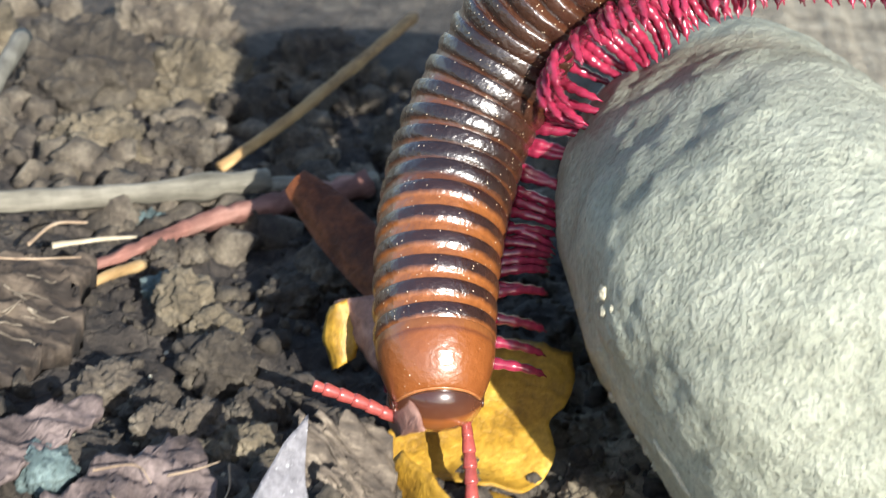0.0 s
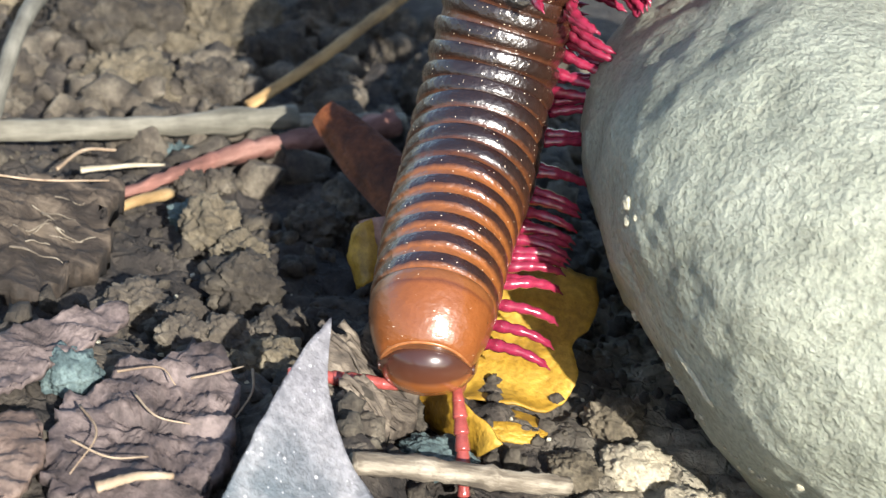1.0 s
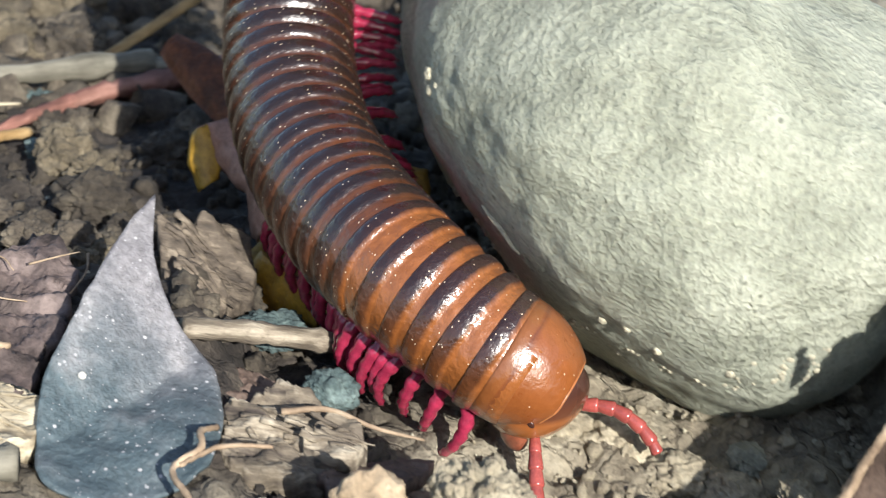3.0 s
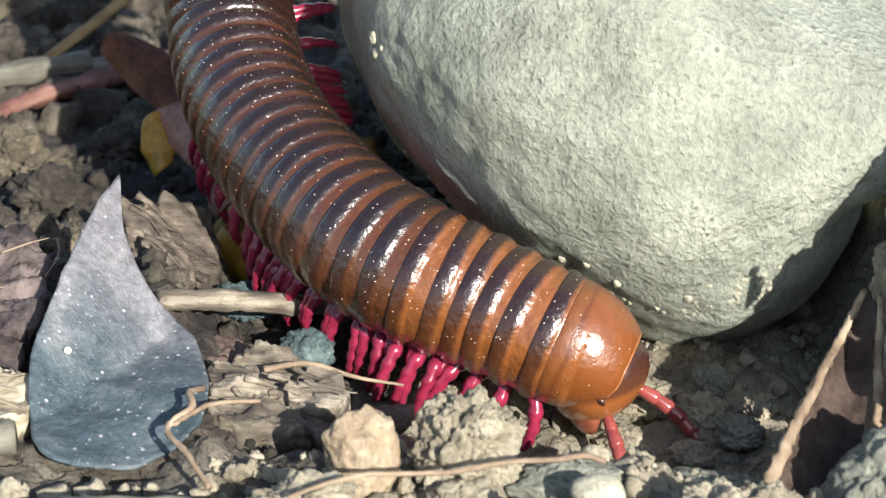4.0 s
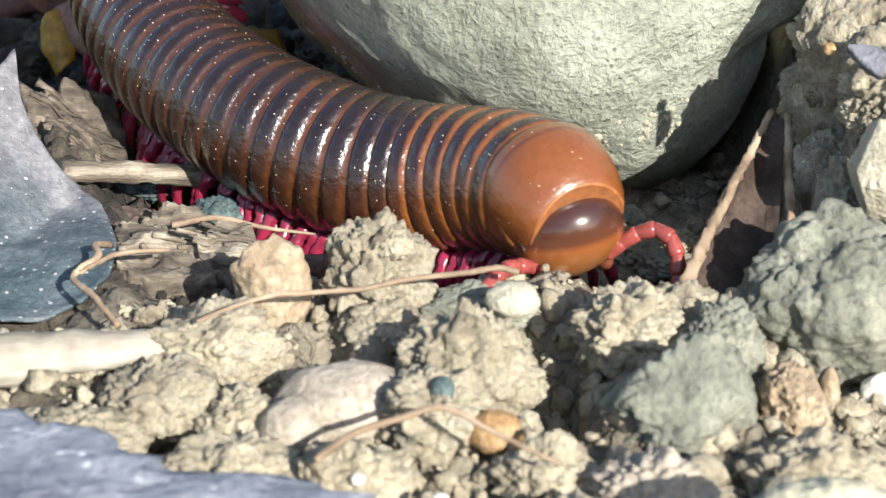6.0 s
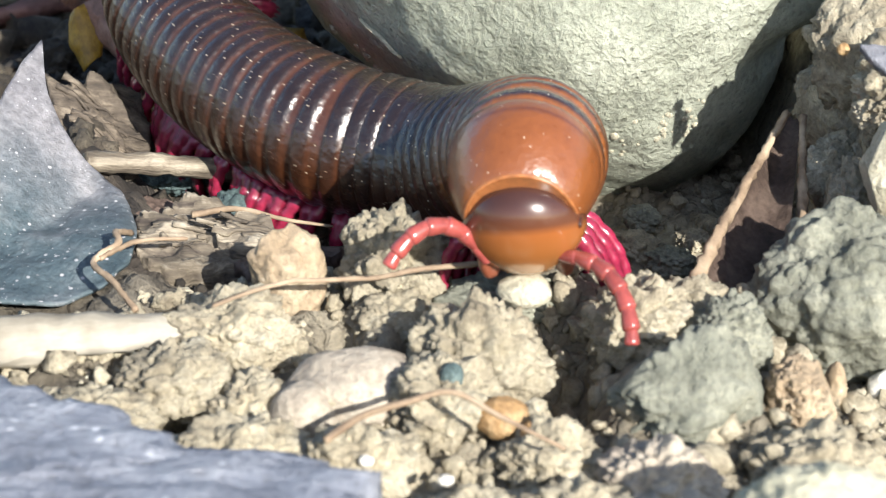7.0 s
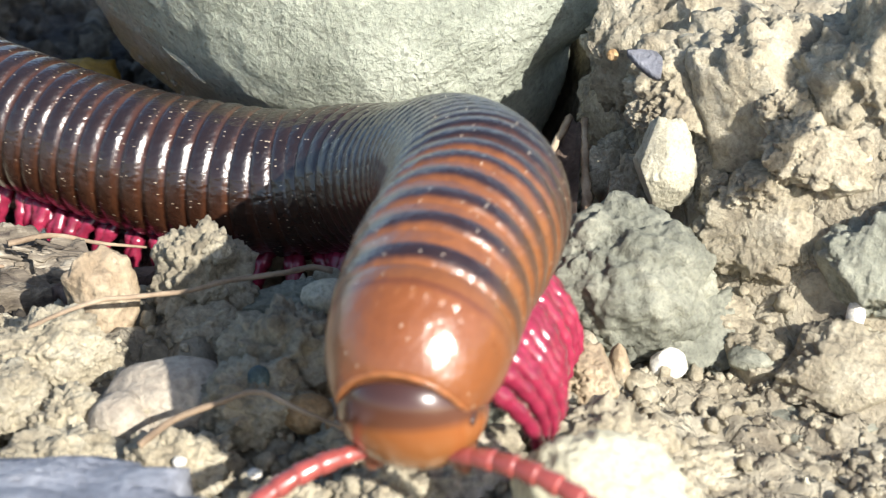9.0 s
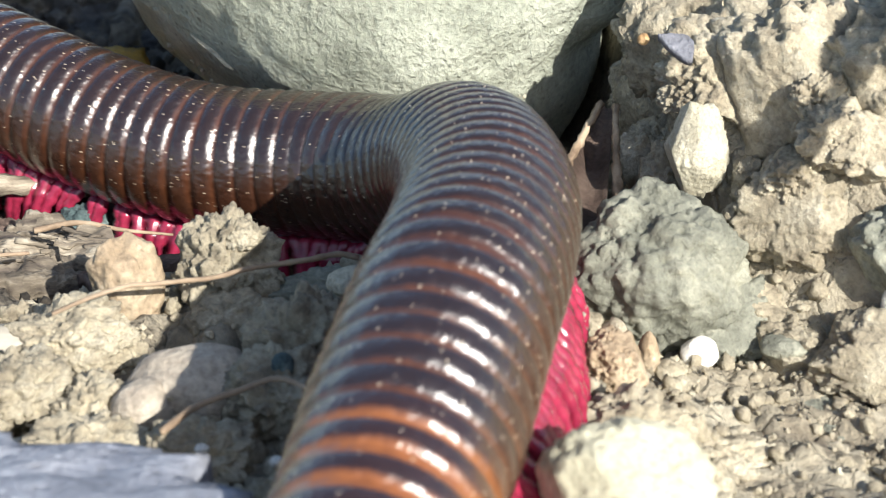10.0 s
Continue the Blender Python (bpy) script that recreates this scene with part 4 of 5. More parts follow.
SMOOTH = dict(gran=0.0, rough=0.12, fine=0.02, freq=1.1, subdiv=4)


# ---------------------------------------------------------------- the grey leaf and the litter about it
def grey_leaf_z(x, y):
    z = -2.46 - 0.75 * x + 0.494 * y
    z += 0.05 * fbm(Vector((x, y, 2.0)) * 1.2, 3)
    floor = ground_z(x, y, False) + 0.12
    return max(z, floor) if z < floor else z


ob = part("dead_leaf", sheet([(-3.6, 1.12), (-3.46, 0.55), (-3.15, 0.18), (-2.86, 0.04), (-2.67, -0.24), (-2.54, -0.6), (-2.46, -1.0), (-2.5, -1.5), (-2.9, -2.0),
                              (-3.5, -2.15), (-3.8, -1.95), (-3.95, -1.5), (-4.02, -1.1), (-3.98, -0.65), (-3.9, -0.1), (-3.76, 0.62)], grey_leaf_z, 0.03, 0.02, 3, 22, 160), GREY_LEAF)
tagged(ob, "slate-grey pointed dead leaf with pale dust specks", "leaf")
clod(-3.74, -0.85, -0.02, 0.035, WHITE_STONE, seed=4, name="sand_grain", label="white grain of sand on a grey leaf", category="sand grain", **SMOOTH)


def yellow_z(x, y):
    z = -1.32 + 0.5 * (y - 3.3) + 0.05 * fbm(Vector((x, y, 7.0)) * 1.5, 3)
    return max(z + 0.35 * max(0, -3.55 - x) ** 1.3, ground_z(x, y, False) + 0.03)


yellow_leaf = thing("fallen_leaf", "torn yellow-brown fallen leaf with a curled edge", "leaf", (-2.3, 3.9, -1.2))


def leaf_piece(name, outline, height, mat, label="", ragged=0.05, seed=1, thick=0.025):
    bm = sheet(outline, height, thick, ragged, seed)
    bmesh.ops.translate(bm, verts=bm.verts, vec=-yellow_leaf.location)
    return part(name, bm, mat, yellow_leaf, label)


leaf_piece("blade", [(-1.35, 4.95), (-1.28, 4.5), (-1.45, 4.15), (-1.36, 3.75), (-1.55, 3.35), (-2.0, 3.2), (-2.6, 3.2), (-3.05, 3.3), (-3.2, 3.6), (-2.9, 4.1), (-2.6, 4.6), (-2.0, 5.0)], yellow_z, YELLOW_LEAF, seed=2)


def ribbon(edge_a, edge_b, bulge, n=24, m=8, thick=0.025, seed=0):
    """A strip of leaf between two edges (cm), bulging by that vector along its middle."""
    a, b = spline(edge_a, n)[0], spline(edge_b, n)[0]
    bm = bmesh.new()
    rows = []
    for k in range(n):
        row = []
        for j in range(m + 1):
            v = j / m
            p = Vector(a[k]).lerp(Vector(b[k]), v) + Vector(bulge) * math.sin(math.pi * v)
            p += Vector((1, 1, 1)) * 0.025 * fbm(Vector((k * 0.25, v * 2.0, seed)), 3)
            row.append(bm.verts.new(p * CM - yellow_leaf.location))
        rows.append(row)
    for p, q in itertools.pairwise(rows):
        for j in range(m):
            bm.faces.new((p[j], p[j + 1], q[j + 1], q[j]))
    bmesh.ops.recalc_face_normals(bm, faces=bm.faces)
    bmesh.ops.solidify(bm, geom=bm.faces[:], thickness=thick * CM)
    return bm


part("faded_half", ribbon([(-3.39, 4.22, 0.31), (-3.20, 3.74, 0.04), (-2.92, 2.94, -0.00), (-2.67, 2.48, -0.12)],
                          [(-3.99, 4.35, 0.00), (-3.60, 4.07, -0.41), (-3.28, 3.79, -0.46), (-3.14, 3.36, -0.64), (-3.00, 3.05, -0.68)], (-0.06, -0.06, 0.02), n=30, seed=5), PINK_LEAF, yellow_leaf, "faded pinkish-brown half of the leaf")
part("yellow_end", ribbon([(-2.88, 2.73, -0.57), (-2.53, 2.37, -0.58), (-2.16, 2.02, -0.62), (-1.94, 1.81, -0.69)],
                          [(-3.02, 2.90, -1.06), (-2.86, 2.67, -1.21), (-2.51, 2.38, -1.25), (-2.22, 2.16, -1.21)], (-0.05, -0.08, 0.02), n=18, seed=9), YELLOW_LEAF, yellow_leaf, "bright orange-yellow torn end")
part("curled_lip", ribbon([(-4.00, 4.25, -0.00), (-4.03, 4.13, -0.30), (-3.86, 3.95, -0.60)],
                          [(-3.80, 4.30, 0.13), (-3.64, 4.20, -0.08), (-3.62, 4.01, -0.42)], (-0.02, -0.1, 0.03), n=16, seed=12), YELLOW_LEAF, yellow_leaf, "bright yellow curled lip")
clod(-1.95, 2.85, -1.2, 0.34, YELLOW_LEAF, (1.25, 0.8, 0.25), 9, "leaf_scrap", "small rust-yellow scrap of leaf", "leaf scrap", gran=0.0, rough=0.1, fine=0.04)

# rust-coloured leaf blade leaning against the body's path
bm = bmesh.new()
rows = []
for k in range(15):
    u = k / 14
    mid = Vector((-5.15 + 2.35 * u, 7.6 - 2.2 * u, -0.35 - 0.55 * u))
    w = 0.34 * math.sin(math.pi * (0.12 + 0.8 * u)) ** 0.7
    row = []
    for j in range(9):
        v = (j - 4) / 4
        off = Vector((0.55, 0.5, 0.75)) * w * v + Vector((0, -0.12, 0.06)) * (1 - v * v)
        row.append(bm.verts.new((mid + off + Vector((0, 0, 0.03 * fbm(Vector((u * 4, v * 2, 1)), 3)))) * CM))
    rows.append(row)
for a, b in itertools.pairwise(rows):
    for j in range(8):
        bm.faces.new((a[j], a[j + 1], b[j + 1], b[j]))
bmesh.ops.solidify(bm, geom=bm.faces[:], thickness=0.03 * CM)
tagged(part("rust_leaf", bm, RED_LEAF), "rust-brown folded dead leaf standing on edge", "leaf")

stick("grey_stick", "grey weathered stick with a broken knotty end", "stick", [(-11.5, 5.4, -0.85), (-9.2, 6.95, -1.15), (-7.65, 8.1, -1.32), (-6.4, 9.1, -1.4), (-5.9, 9.5, -1.45)], 0.15, 0.15, GREY_WOOD,
      knots=((0.86, 0.06), (0.97, 0.04)), seed=2, n=40)
stick("dark_stick", "dark grey broken stick end", "stick", [(-5.9, 9.45, -1.5), (-5.3, 10.2, -1.7), (-4.6, 11.0, -1.9)], 0.12, 0.1, GREY_WOOD, seed=8)
stick("straw_stick", "thin tan-yellow dry straw stick", "stick", [(-6.75, 10.2, -1.75), (-6.1, 11.6, -1.5), (-5.6, 13.4, -1.4), (-5.0, 16.5, -1.5)], 0.085, 0.10, TAN_WOOD, seed=5)
stick("red_stick", "reddish-brown peeling twig under a grey stick", "twig", [(-7.7, 6.2, -1.6), (-7.0, 7.2, -1.5), (-6.3, 8.3, -1.5), (-5.5, 9.3, -1.6), (-4.6, 10.2, -1.6)], 0.06, 0.19, RED_WOOD, seed=11, n=40, wobble=0.7)
stick("yellow_root", "short yellow rootlet half buried in soil", "root", [(-7.55, 4.9, -1.3), (-7.1, 5.9, -1.25), (-6.85, 6.8, -1.5)], 0.05, 0.08, TAN_WOOD, seed=14)
stick("pale_stalk", "pale upright dry grass stalk", "stalk", [(-8.6, 4.4, -1.3), (-9.0, 6.2, -0.8), (-9.5, 8.4, -0.4), (-10.0, 11.0, -0.6)], 0.08, 0.14, GREY_WOOD, seed=17)
stick("forked_root", "thin whitish forked root fragment", "root", [(-8.0, 5.9, -0.95), (-7.85, 6.4, -0.9), (-7.55, 6.75, -1.0)], 0.026, 0.018, ROOT, seed=20)
stick("white_splinter", "thin white splinter of wood", "splinter", [(-7.7, 5.9, -0.9), (-7.2, 6.35, -0.95), (-6.9, 6.7, -1.05)], 0.04, 0.018, PALE_WOOD, seed=23)
block([(-8.9, 5.1, -0.75), (-7.35, 5.75, -0.85), (-7.1, 5.4, -1.0), (-6.9, 4.4, -1.1), (-7.3, 3.4, -1.0), (-8.6, 3.4, -0.8)], 0.3, BARK, "bark_flake", "dark fibrous flake of rotten bark", "bark", 0.14, 3, splinters=9, fibre=CHIP_WOOD)
stick("bark_fibre", "pale fibre on a bark flake", "fibre", [(-8.6, 4.9, -0.62), (-7.9, 5.1, -0.68), (-7.2, 5.5, -0.74)], 0.015, 0.012, ROOT, seed=26)
block([(-6.9, 0.9, -0.05), (-6.3, 1.5, 0.0), (-5.85, 1.85, 0.02), (-5.68, 1.6, 0.0), (-6.05, 0.75, -0.05), (-6.4, 0.1, -0.1), (-6.9, 0.0, -0.1)], 0.06, MAUVE_LEAF, "leaf_fragment", "brown-pink curled fragment of dead leaf", "leaf", 0.08, 5)
block([(-5.75, 0.55, -0.12), (-5.45, 1.2, -0.1), (-4.9, 1.55, -0.12), (-4.5, 1.3, -0.12), (-4.3, 0.7, -0.12), (-4.15, -0.2, -0.18), (-4.4, -0.85, -0.2), (-5.3, -0.9, -0.2), (-5.7, -0.3, -0.18)], 0.12, MAUVE_LEAF, "leaf_litter",
      "mauve-brown rotting leaf matted with fine roots", "leaf", 0.14, 6)
block([(-6.6, -0.1, -0.15), (-5.9, 0.05, -0.12), (-5.7, -0.5, -0.15), (-5.8, -1.1, -0.2), (-6.5, -1.3, -0.25)], 0.1, DARK_LEAF, "leaf_scrap", "dark brown scrap of dead leaf", "leaf scrap", 0.06, 8)
clod(-6.0, 0.95, -0.25, 0.3, TEAL, (1, 0.9, 0.8), 12, "dark_stone", "blue-black crumbly stone among leaves", "stone")
for k, (a, b, c) in enumerate([((-5.6, 0.2, -0.02), (-5.3, -0.2, 0.02), (-5.35, -0.7, -0.06)), ((-5.2, 0.5, 0.0), (-4.9, 0.2, 0.03), (-4.6, 0.25, -0.02)), ((-4.8, 0.9, 0.0), (-4.55, 1.0, 0.06), (-4.4, 1.25, 0.0)),
                               ((-5.5, -0.3, -0.02), (-5.1, -0.45, 0.0), (-4.8, -0.3, -0.03)), ((-4.3, 1.2, 0.02), (-4.2, 0.8, 0.05), (-4.25, 0.45, 0.0)), ((-5.45, 0.75, 0.02), (-5.1, 0.9, 0.05), (-4.9, 0.75, 0.0))]):
    tagged(stick("rootlet", "thin tan rootlet on a rotting leaf", "root", [a, b, c], 0.014, 0.006, ROOT, seed=30 + k, n=14, sides=6), group="rootlets on the rotting leaf")

block([(-4.95, -1.05, -0.2), (-4.5, -0.85, -0.18), (-4.1, -0.9, -0.2), (-3.95, -1.5, -0.22), (-4.4, -1.9, -0.22), (-4.9, -1.8, -0.22)], 0.25, PALE_WOOD, "wood_chip", "pale cream splintered wood chip", "wood chip", 0.08, 9, splinters=7)
stick("brown_peg", "smooth brown-grey piece of twig", "twig", [(-5.2, -2.3, -0.25), (-4.4, -2.05, -0.22), (-3.95, -1.95, -0.22)], 0.17, 0.15, GREY_WOOD, seed=41)
stick("pale_root", "pale bent root lying on a wood chip", "root", [(-5.1, -0.75, -0.1), (-4.8, -0.6, -0.02), (-4.55, -0.4, -0.1)], 0.05, 0.03, ROOT, seed=43)
block([(-2.6, -0.6, -0.4), (-2.2, -0.1, -0.42), (-1.9, -0.05, -0.45), (-1.45, -0.75, -0.5), (-1.5, -1.15, -0.5), (-2.25, -1.25, -0.4)], 0.3, CHIP_WOOD, "wood_chip", "weathered cream block of splintered wood", "wood chip", 0.14, 11, splinters=7)
block([(-1.75, -0.7, -0.33), (-1.5, -0.45, -0.36), (-1.2, -0.75, -0.42), (-1.3, -1.05, -0.4), (-1.7, -1.0, -0.34)], 0.2, CHIP_WOOD, "wood_chip", "small cream splinter of wood", "wood chip", 0.1, 12, splinters=7)
block([(-1.6, -1.2, -0.5), (-1.2, -0.75, -0.62), (-0.7, -0.5, -0.72), (-0.7, -0.95, -0.62), (-1.2, -1.5, -0.45)], 0.15, DARK_LEAF, "leaf_scrap", "dark mauve strip of rotten leaf", "leaf scrap", 0.08, 13)
block([(-3.0, 0.15, -0.55), (-2.5, 0.5, -0.6), (-2.1, 0.2, -0.7), (-2.3, -0.25, -0.6), (-2.7, -0.3, -0.5)], 0.1, DARK_LEAF, "leaf_scrap", "dark brown scrap of rotten leaf", "leaf scrap", 0.1, 14)
stick("pale_twig", "short pale straw-coloured twig with torn bark", "twig", [(-3.15, 0.4, -0.2), (-2.6, 0.8, -0.4), (-2.0, 1.2, -0.66), (-1.25, 1.7, -0.95)], 0.11, 0.1, CHIP_WOOD, seed=45, knots=((0.3, 0.03), (0.62, 0.03)), n=30)
clod(-2.55, 1.75, -0.95, 0.32, TEAL, (1.2, 0.8, 0.6), 21, "teal_crumb", "teal-grey crumb of rotten wood", "crumb")
clod(-1.75, 0.6, -0.85, 0.26, TEAL, (1, 0.8, 0.8), 22, "teal_crumb", "teal-grey crumb of rotten wood", "crumb")
stick("crooked_root", "crooked pale tan root over a grey leaf", "root", [(-2.5, -1.0, -0.28), (-2.56, -1.35, -0.1), (-2.5, -1.6, -0.08), (-2.66, -1.92, -0.1), (-2.45, -2.25, -0.1), (-2.2, -2.6, -0.2)], 0.03, 0.026, ROOT, seed=47, n=44, wobble=0.6)
stick("crooked_root", "crooked pale tan root over a grey leaf", "root", [(-2.62, -1.85, -0.1), (-2.35, -1.5, -0.12), (-1.95, -1.3, -0.2)], 0.026, 0.018, ROOT, seed=48, wobble=0.6)
stick("thin_root", "thin pale root beside a wood chip", "root", [(-2.0, -0.65, -0.28), (-1.6, -0.5, -0.3), (-1.15, -0.58, -0.38), (-0.72, -0.5, -0.5)], 0.035, 0.012, ROOT, seed=50)

block([(-3.85, 2.15, -0.07), (-3.52, 2.47, -0.11), (-3.03, 2.66, -0.46), (-2.85, 2.06, -0.74), (-3.27, 1.57, -0.71), (-3.68, 1.72, -0.37)], 0.25, RED_BROWN, "wood_chip", "grey-brown weathered chip of wood in the soil", "wood chip", 0.14, 21, splinters=7)
block([(-3.55, 1.54, -0.31), (-3.35, 1.82, -0.26), (-3.08, 1.82, -0.51), (-3.05, 1.61, -0.68), (-3.35, 1.39, -0.61)], 0.12, RED_BROWN, "wood_chip", "small dark-brown splinter of wood", "wood chip", 0.08, 22, splinters=7)
# far soil
FAR = earth("brown_clod", (0.022, 0.018, 0.015), (0.075, 0.062, 0.046), (0.18, 0.155, 0.115), 160, 0.92, 0.0007, 0.4)
TAN_FAR = earth("tan_clod", (0.045, 0.037, 0.024), (0.125, 0.103, 0.068), (0.22, 0.188, 0.13), 160, 0.92, 0.0007, 0.2)
for k, (x, y, z, r) in enumerate([(-9.9, 13.2, -2.4, 1.25), (-8.2, 13.8, -2.6, 1.1), (-11.6, 11.3, -2.3, 0.9), (-7.0, 13.0, -2.5, 0.8), (-6.3, 15.5, -2.8, 1.1), (-8.8, 10.7, -2.2, 0.75), (-10.4, 9.4, -2.2, 0.6),
                                  (-7.6, 11.1, -2.15, 0.55), (-4.2, 13.0, -2.4, 0.8), (-12.4, 14.0, -2.6, 1.2), (-5.9, 11.9, -2.2, 0.5), (-3.9, 10.2, -1.9, 0.45), (-9.2, 16.2, -2.8, 1.3)]):
    clod(x, y, z, r, (FAR, TAN_FAR, FAR, FAR)[k % 4], (1, 1, 0.85), 60 + k, label="brown crumbly clod of damp soil", group="clods behind the stick", turn=40 * k, rough=0.3, gran=0.2)
for k, (x, y, z, r, mat) in enumerate([(-6.75, 7.35, -1.6, 0.2, FAR), (-6.4, 7.5, -1.6, 0.2, FAR), (-6.6, 7.0, -1.65, 0.18, FAR), (-5.95, 5.6, -1.15, 0.36, TAN_FAR), (-5.5, 5.2, -1.2, 0.3, TAN_FAR), (-5.2, 4.4, -1.1, 0.4, FAR), (-6.2, 3.6, -1.15, 0.32, FAR),
                                       (-5.6, 3.2, -1.0, 0.3, FAR), (-5.0, 3.0, -0.95, 0.3, FAR), (-4.6, 3.6, -1.1, 0.3, FAR), (-4.4, 2.6, -0.8, 0.28, TAN_FAR), (-4.0, 2.1, -0.7, 0.28, TAN_FAR), (-3.4, 2.0, -0.85, 0.3, TAN_FAR), (-3.3, 1.3, -0.6, 0.26, FAR),
                                       (-3.0, 2.3, -1.0, 0.24, FAR), (-4.7, 2.1, -0.65, 0.2, TAN_FAR), (-7.2, 8.2, -1.8, 0.3, TEAL), (-6.3, 6.2, -1.5, 0.3, TEAL), (-4.9, 6.6, -1.5, 0.35, FAR), (-5.3, 2.35, -0.6, 0.26, FAR), (-4.6, 7.6, -1.6, 0.4, FAR)]):
    clod(x, y, z, r, mat, (1.1, 1, 0.85), 90 + k, label="small rough soil crumb among litter", group="crumbs among the litter", turn=33 * k, subdiv=5, rough=0.35)

# gutter floor beside the boulder
for k, (x, y, z, r, mat) in enumerate([(-0.6, 2.5, -1.15, 0.3, CLOD), (0.0, 1.9, -1.15, 0.34, CLOD), (0.5, 1.2, -1.2, 0.36, CLOD), (1.1, 0.9, -1.25, 0.34, CLOD), (1.7, 0.5, -1.25, 0.3, CLOD), (0.2, 0.7, -1.25, 0.25, CLOD), (2.2, 0.2, -1.2, 0.28, CLOD),
                                       (2.5, -0.2, -1.1, 0.2, GREY_ROCK), (2.75, 0.25, -1.1, 0.16, CLOD), (2.3, 0.55, -1.0, 0.18, GREY_ROCK), (3.0, -0.3, -1.2, 0.2, CLOD), (2.0, -0.5, -1.2, 0.2, CLOD), (-0.9, 3.3, -1.2, 0.3, TAN_FAR), (-1.2, 2.3, -1.2, 0.25, TAN_FAR),
                                       (-0.4, 1.3, -1.2, 0.25, CLOD), (1.4, -0.2, -1.3, 0.22, CLOD)]):
    clod(x, y, z, r, mat, (1.15, 1, 0.7), 130 + k, label="cracked olive soil crumb at the foot of the stone", group="crumbs in the gutter", turn=51 * k, subdiv=5)

# ---------------------------------------------------------------- the near bank
stick("pale_log", "thick pale weathered stick half buried in soil", "stick", [(-6.0, -3.6, -0.25), (-4.5, -3.4, -0.2), (-3.2, -3.25, -0.12), (-2.2, -3.1, -0.12), (-1.4, -2.95, -0.25)], 0.30, 0.12, PALE_LOG, seed=52, wobble=0.35, n=36, sides=16)
clod(-1.0, -2.15, -0.18, 0.46, TAN_STONE, (0.68, 0.62, 1.05), 31, "tan_pebble", "smooth tan pebble standing on end", "pebble", **{**SMOOTH, "fine": 0.06, "rough": 0.2, "subdiv": 5})
clod(-0.12, -2.0, -0.22, 0.55, CLOD, (0.78, 0.7, 1.0), 32, gran=0.24, rough=0.28)
clod(0.02, -2.15, 0.22, 0.14, CLOD, seed=33, label="small knob of pale soil on a clod")
clod(-0.12, -2.5, -0.36, 0.26, CLOD, (1.2, 1, 0.8), 34)
clod(0.95, -2.75, 0.0, 0.19, PALE, (1.15, 0.9, 0.72), 35, "white_pebble", "cream-white rounded pebble on soil", "pebble", **SMOOTH)
clod(0.75, -2.2, -0.38, 0.42, GREY_ROCK, (1.4, 0.8, 0.5), 36, "flat_stone", "flat grey-brown stone in the bank", "stone", gran=0.03, facets=7)
clod(1.85, -1.85, -0.66, 0.5, GREY_ROCK, (1.7, 0.6, 0.35), 37, "grey_slate", "flat grey slab of stone edging the gutter", "stone", gran=0.03, rough=0.1)
clod(0.55, -3.4, -0.3, 0.55, CLOD, (0.95, 0.8, 0.95), 38, gran=0.26)
clod(0.3, -4.0, -0.3, 0.42, CLOD, (1, 0.9, 0.9), 39)
clod(1.05, -4.6, -0.4, 0.36, CLOD, (1, 0.9, 0.8), 40)
clod(-0.38, -3.75, -0.32, 0.5, MAUVE_STONE, (1.05, 0.75, 0.72), 41, "flat_pebble", "smooth mauve-grey flattened pebble", "pebble", **SMOOTH)
clod(-0.75, -4.05, -0.3, 0.26, MAUVE_STONE, (1, 0.9, 0.95), 42, "round_pebble", "small rounded buff pebble", "pebble", **SMOOTH)
clod(-1.35, -2.95, -0.25, 0.42, CLOD, (1.2, 0.9, 0.75), 43)
clod(-1.75, -3.6, -0.32, 0.4, CLOD, (1.1, 1, 0.8), 44)
clod(-1.15, -3.85, -0.4, 0.36, CLOD, (1, 1, 0.8), 45)
clod(-2.3, -4.1, -0.35, 0.38, CLOD, (1.2, 1, 0.7), 46)
clod(-1.2, -4.6, -0.35, 0.42, CLOD, (1.2, 1, 0.7), 47)
clod(-0.3, -4.7, -0.4, 0.42, CLOD, (1, 0.9, 0.8), 48)
clod(1.86, -2.95, -0.22, 0.44, CLOD, (0.95, 0.8, 0.85), 49, gran=0.22)
clod(2.3, -2.7, -0.25, 0.34, CLOD, (1, 0.8, 0.8), 50)
clod(2.15, -3.95, -0.25, 0.62, GREY_ROCK, (0.95, 0.8, 0.8), 51, "grey_clod", "grey-green rounded lump of soil and stone", "soil clod", gran=0.1, facets=10)
clod(2.5, -3.25, -0.2, 0.36, GREY_ROCK, (0.9, 0.8, 0.95), 52, "grey_clod", "smooth grey-green rounded pebble", "pebble", gran=0.02)
clod(3.0, -3.75, -0.45, 0.36, TAN_STONE, (0.8, 1, 0.9), 53, "tan_stone", "tan flake of stone stuck in the soil", "stone", gran=0.0, facets=7)
clod(3.62, -2.45, -0.35, 0.85, GREY_ROCK, (0.9, 0.75, 0.95), 54, "grey_rock", "rough grey-green lump of rock", "rock", gran=0.03, rough=0.2, fine=0.07)
clod(2.55, -6.45, 0.2, 0.62, CREAM, (0.95, 0.8, 0.85), 55, "pale_stone", "pale cream rounded stone near the edge", "stone", gran=0.0, fine=0.05, rough=0.15, facets=9)
clod(1.75, -5.0, -0.4, 0.42, MAUVE_STONE, (1, 0.9, 0.8), 56, label="mauve-brown lump of soil")
clod(1.2, -5.4, -0.35, 0.36, CLOD, (1.1, 0.9, 0.8), 57)
clod(0.5, -5.4, -0.38, 0.34, CLOD, (1.1, 0.9, 0.8), 58)
clod(2.9, -4.7, -0.5, 0.42, CLOD, (1.1, 0.9, 0.8), 59)
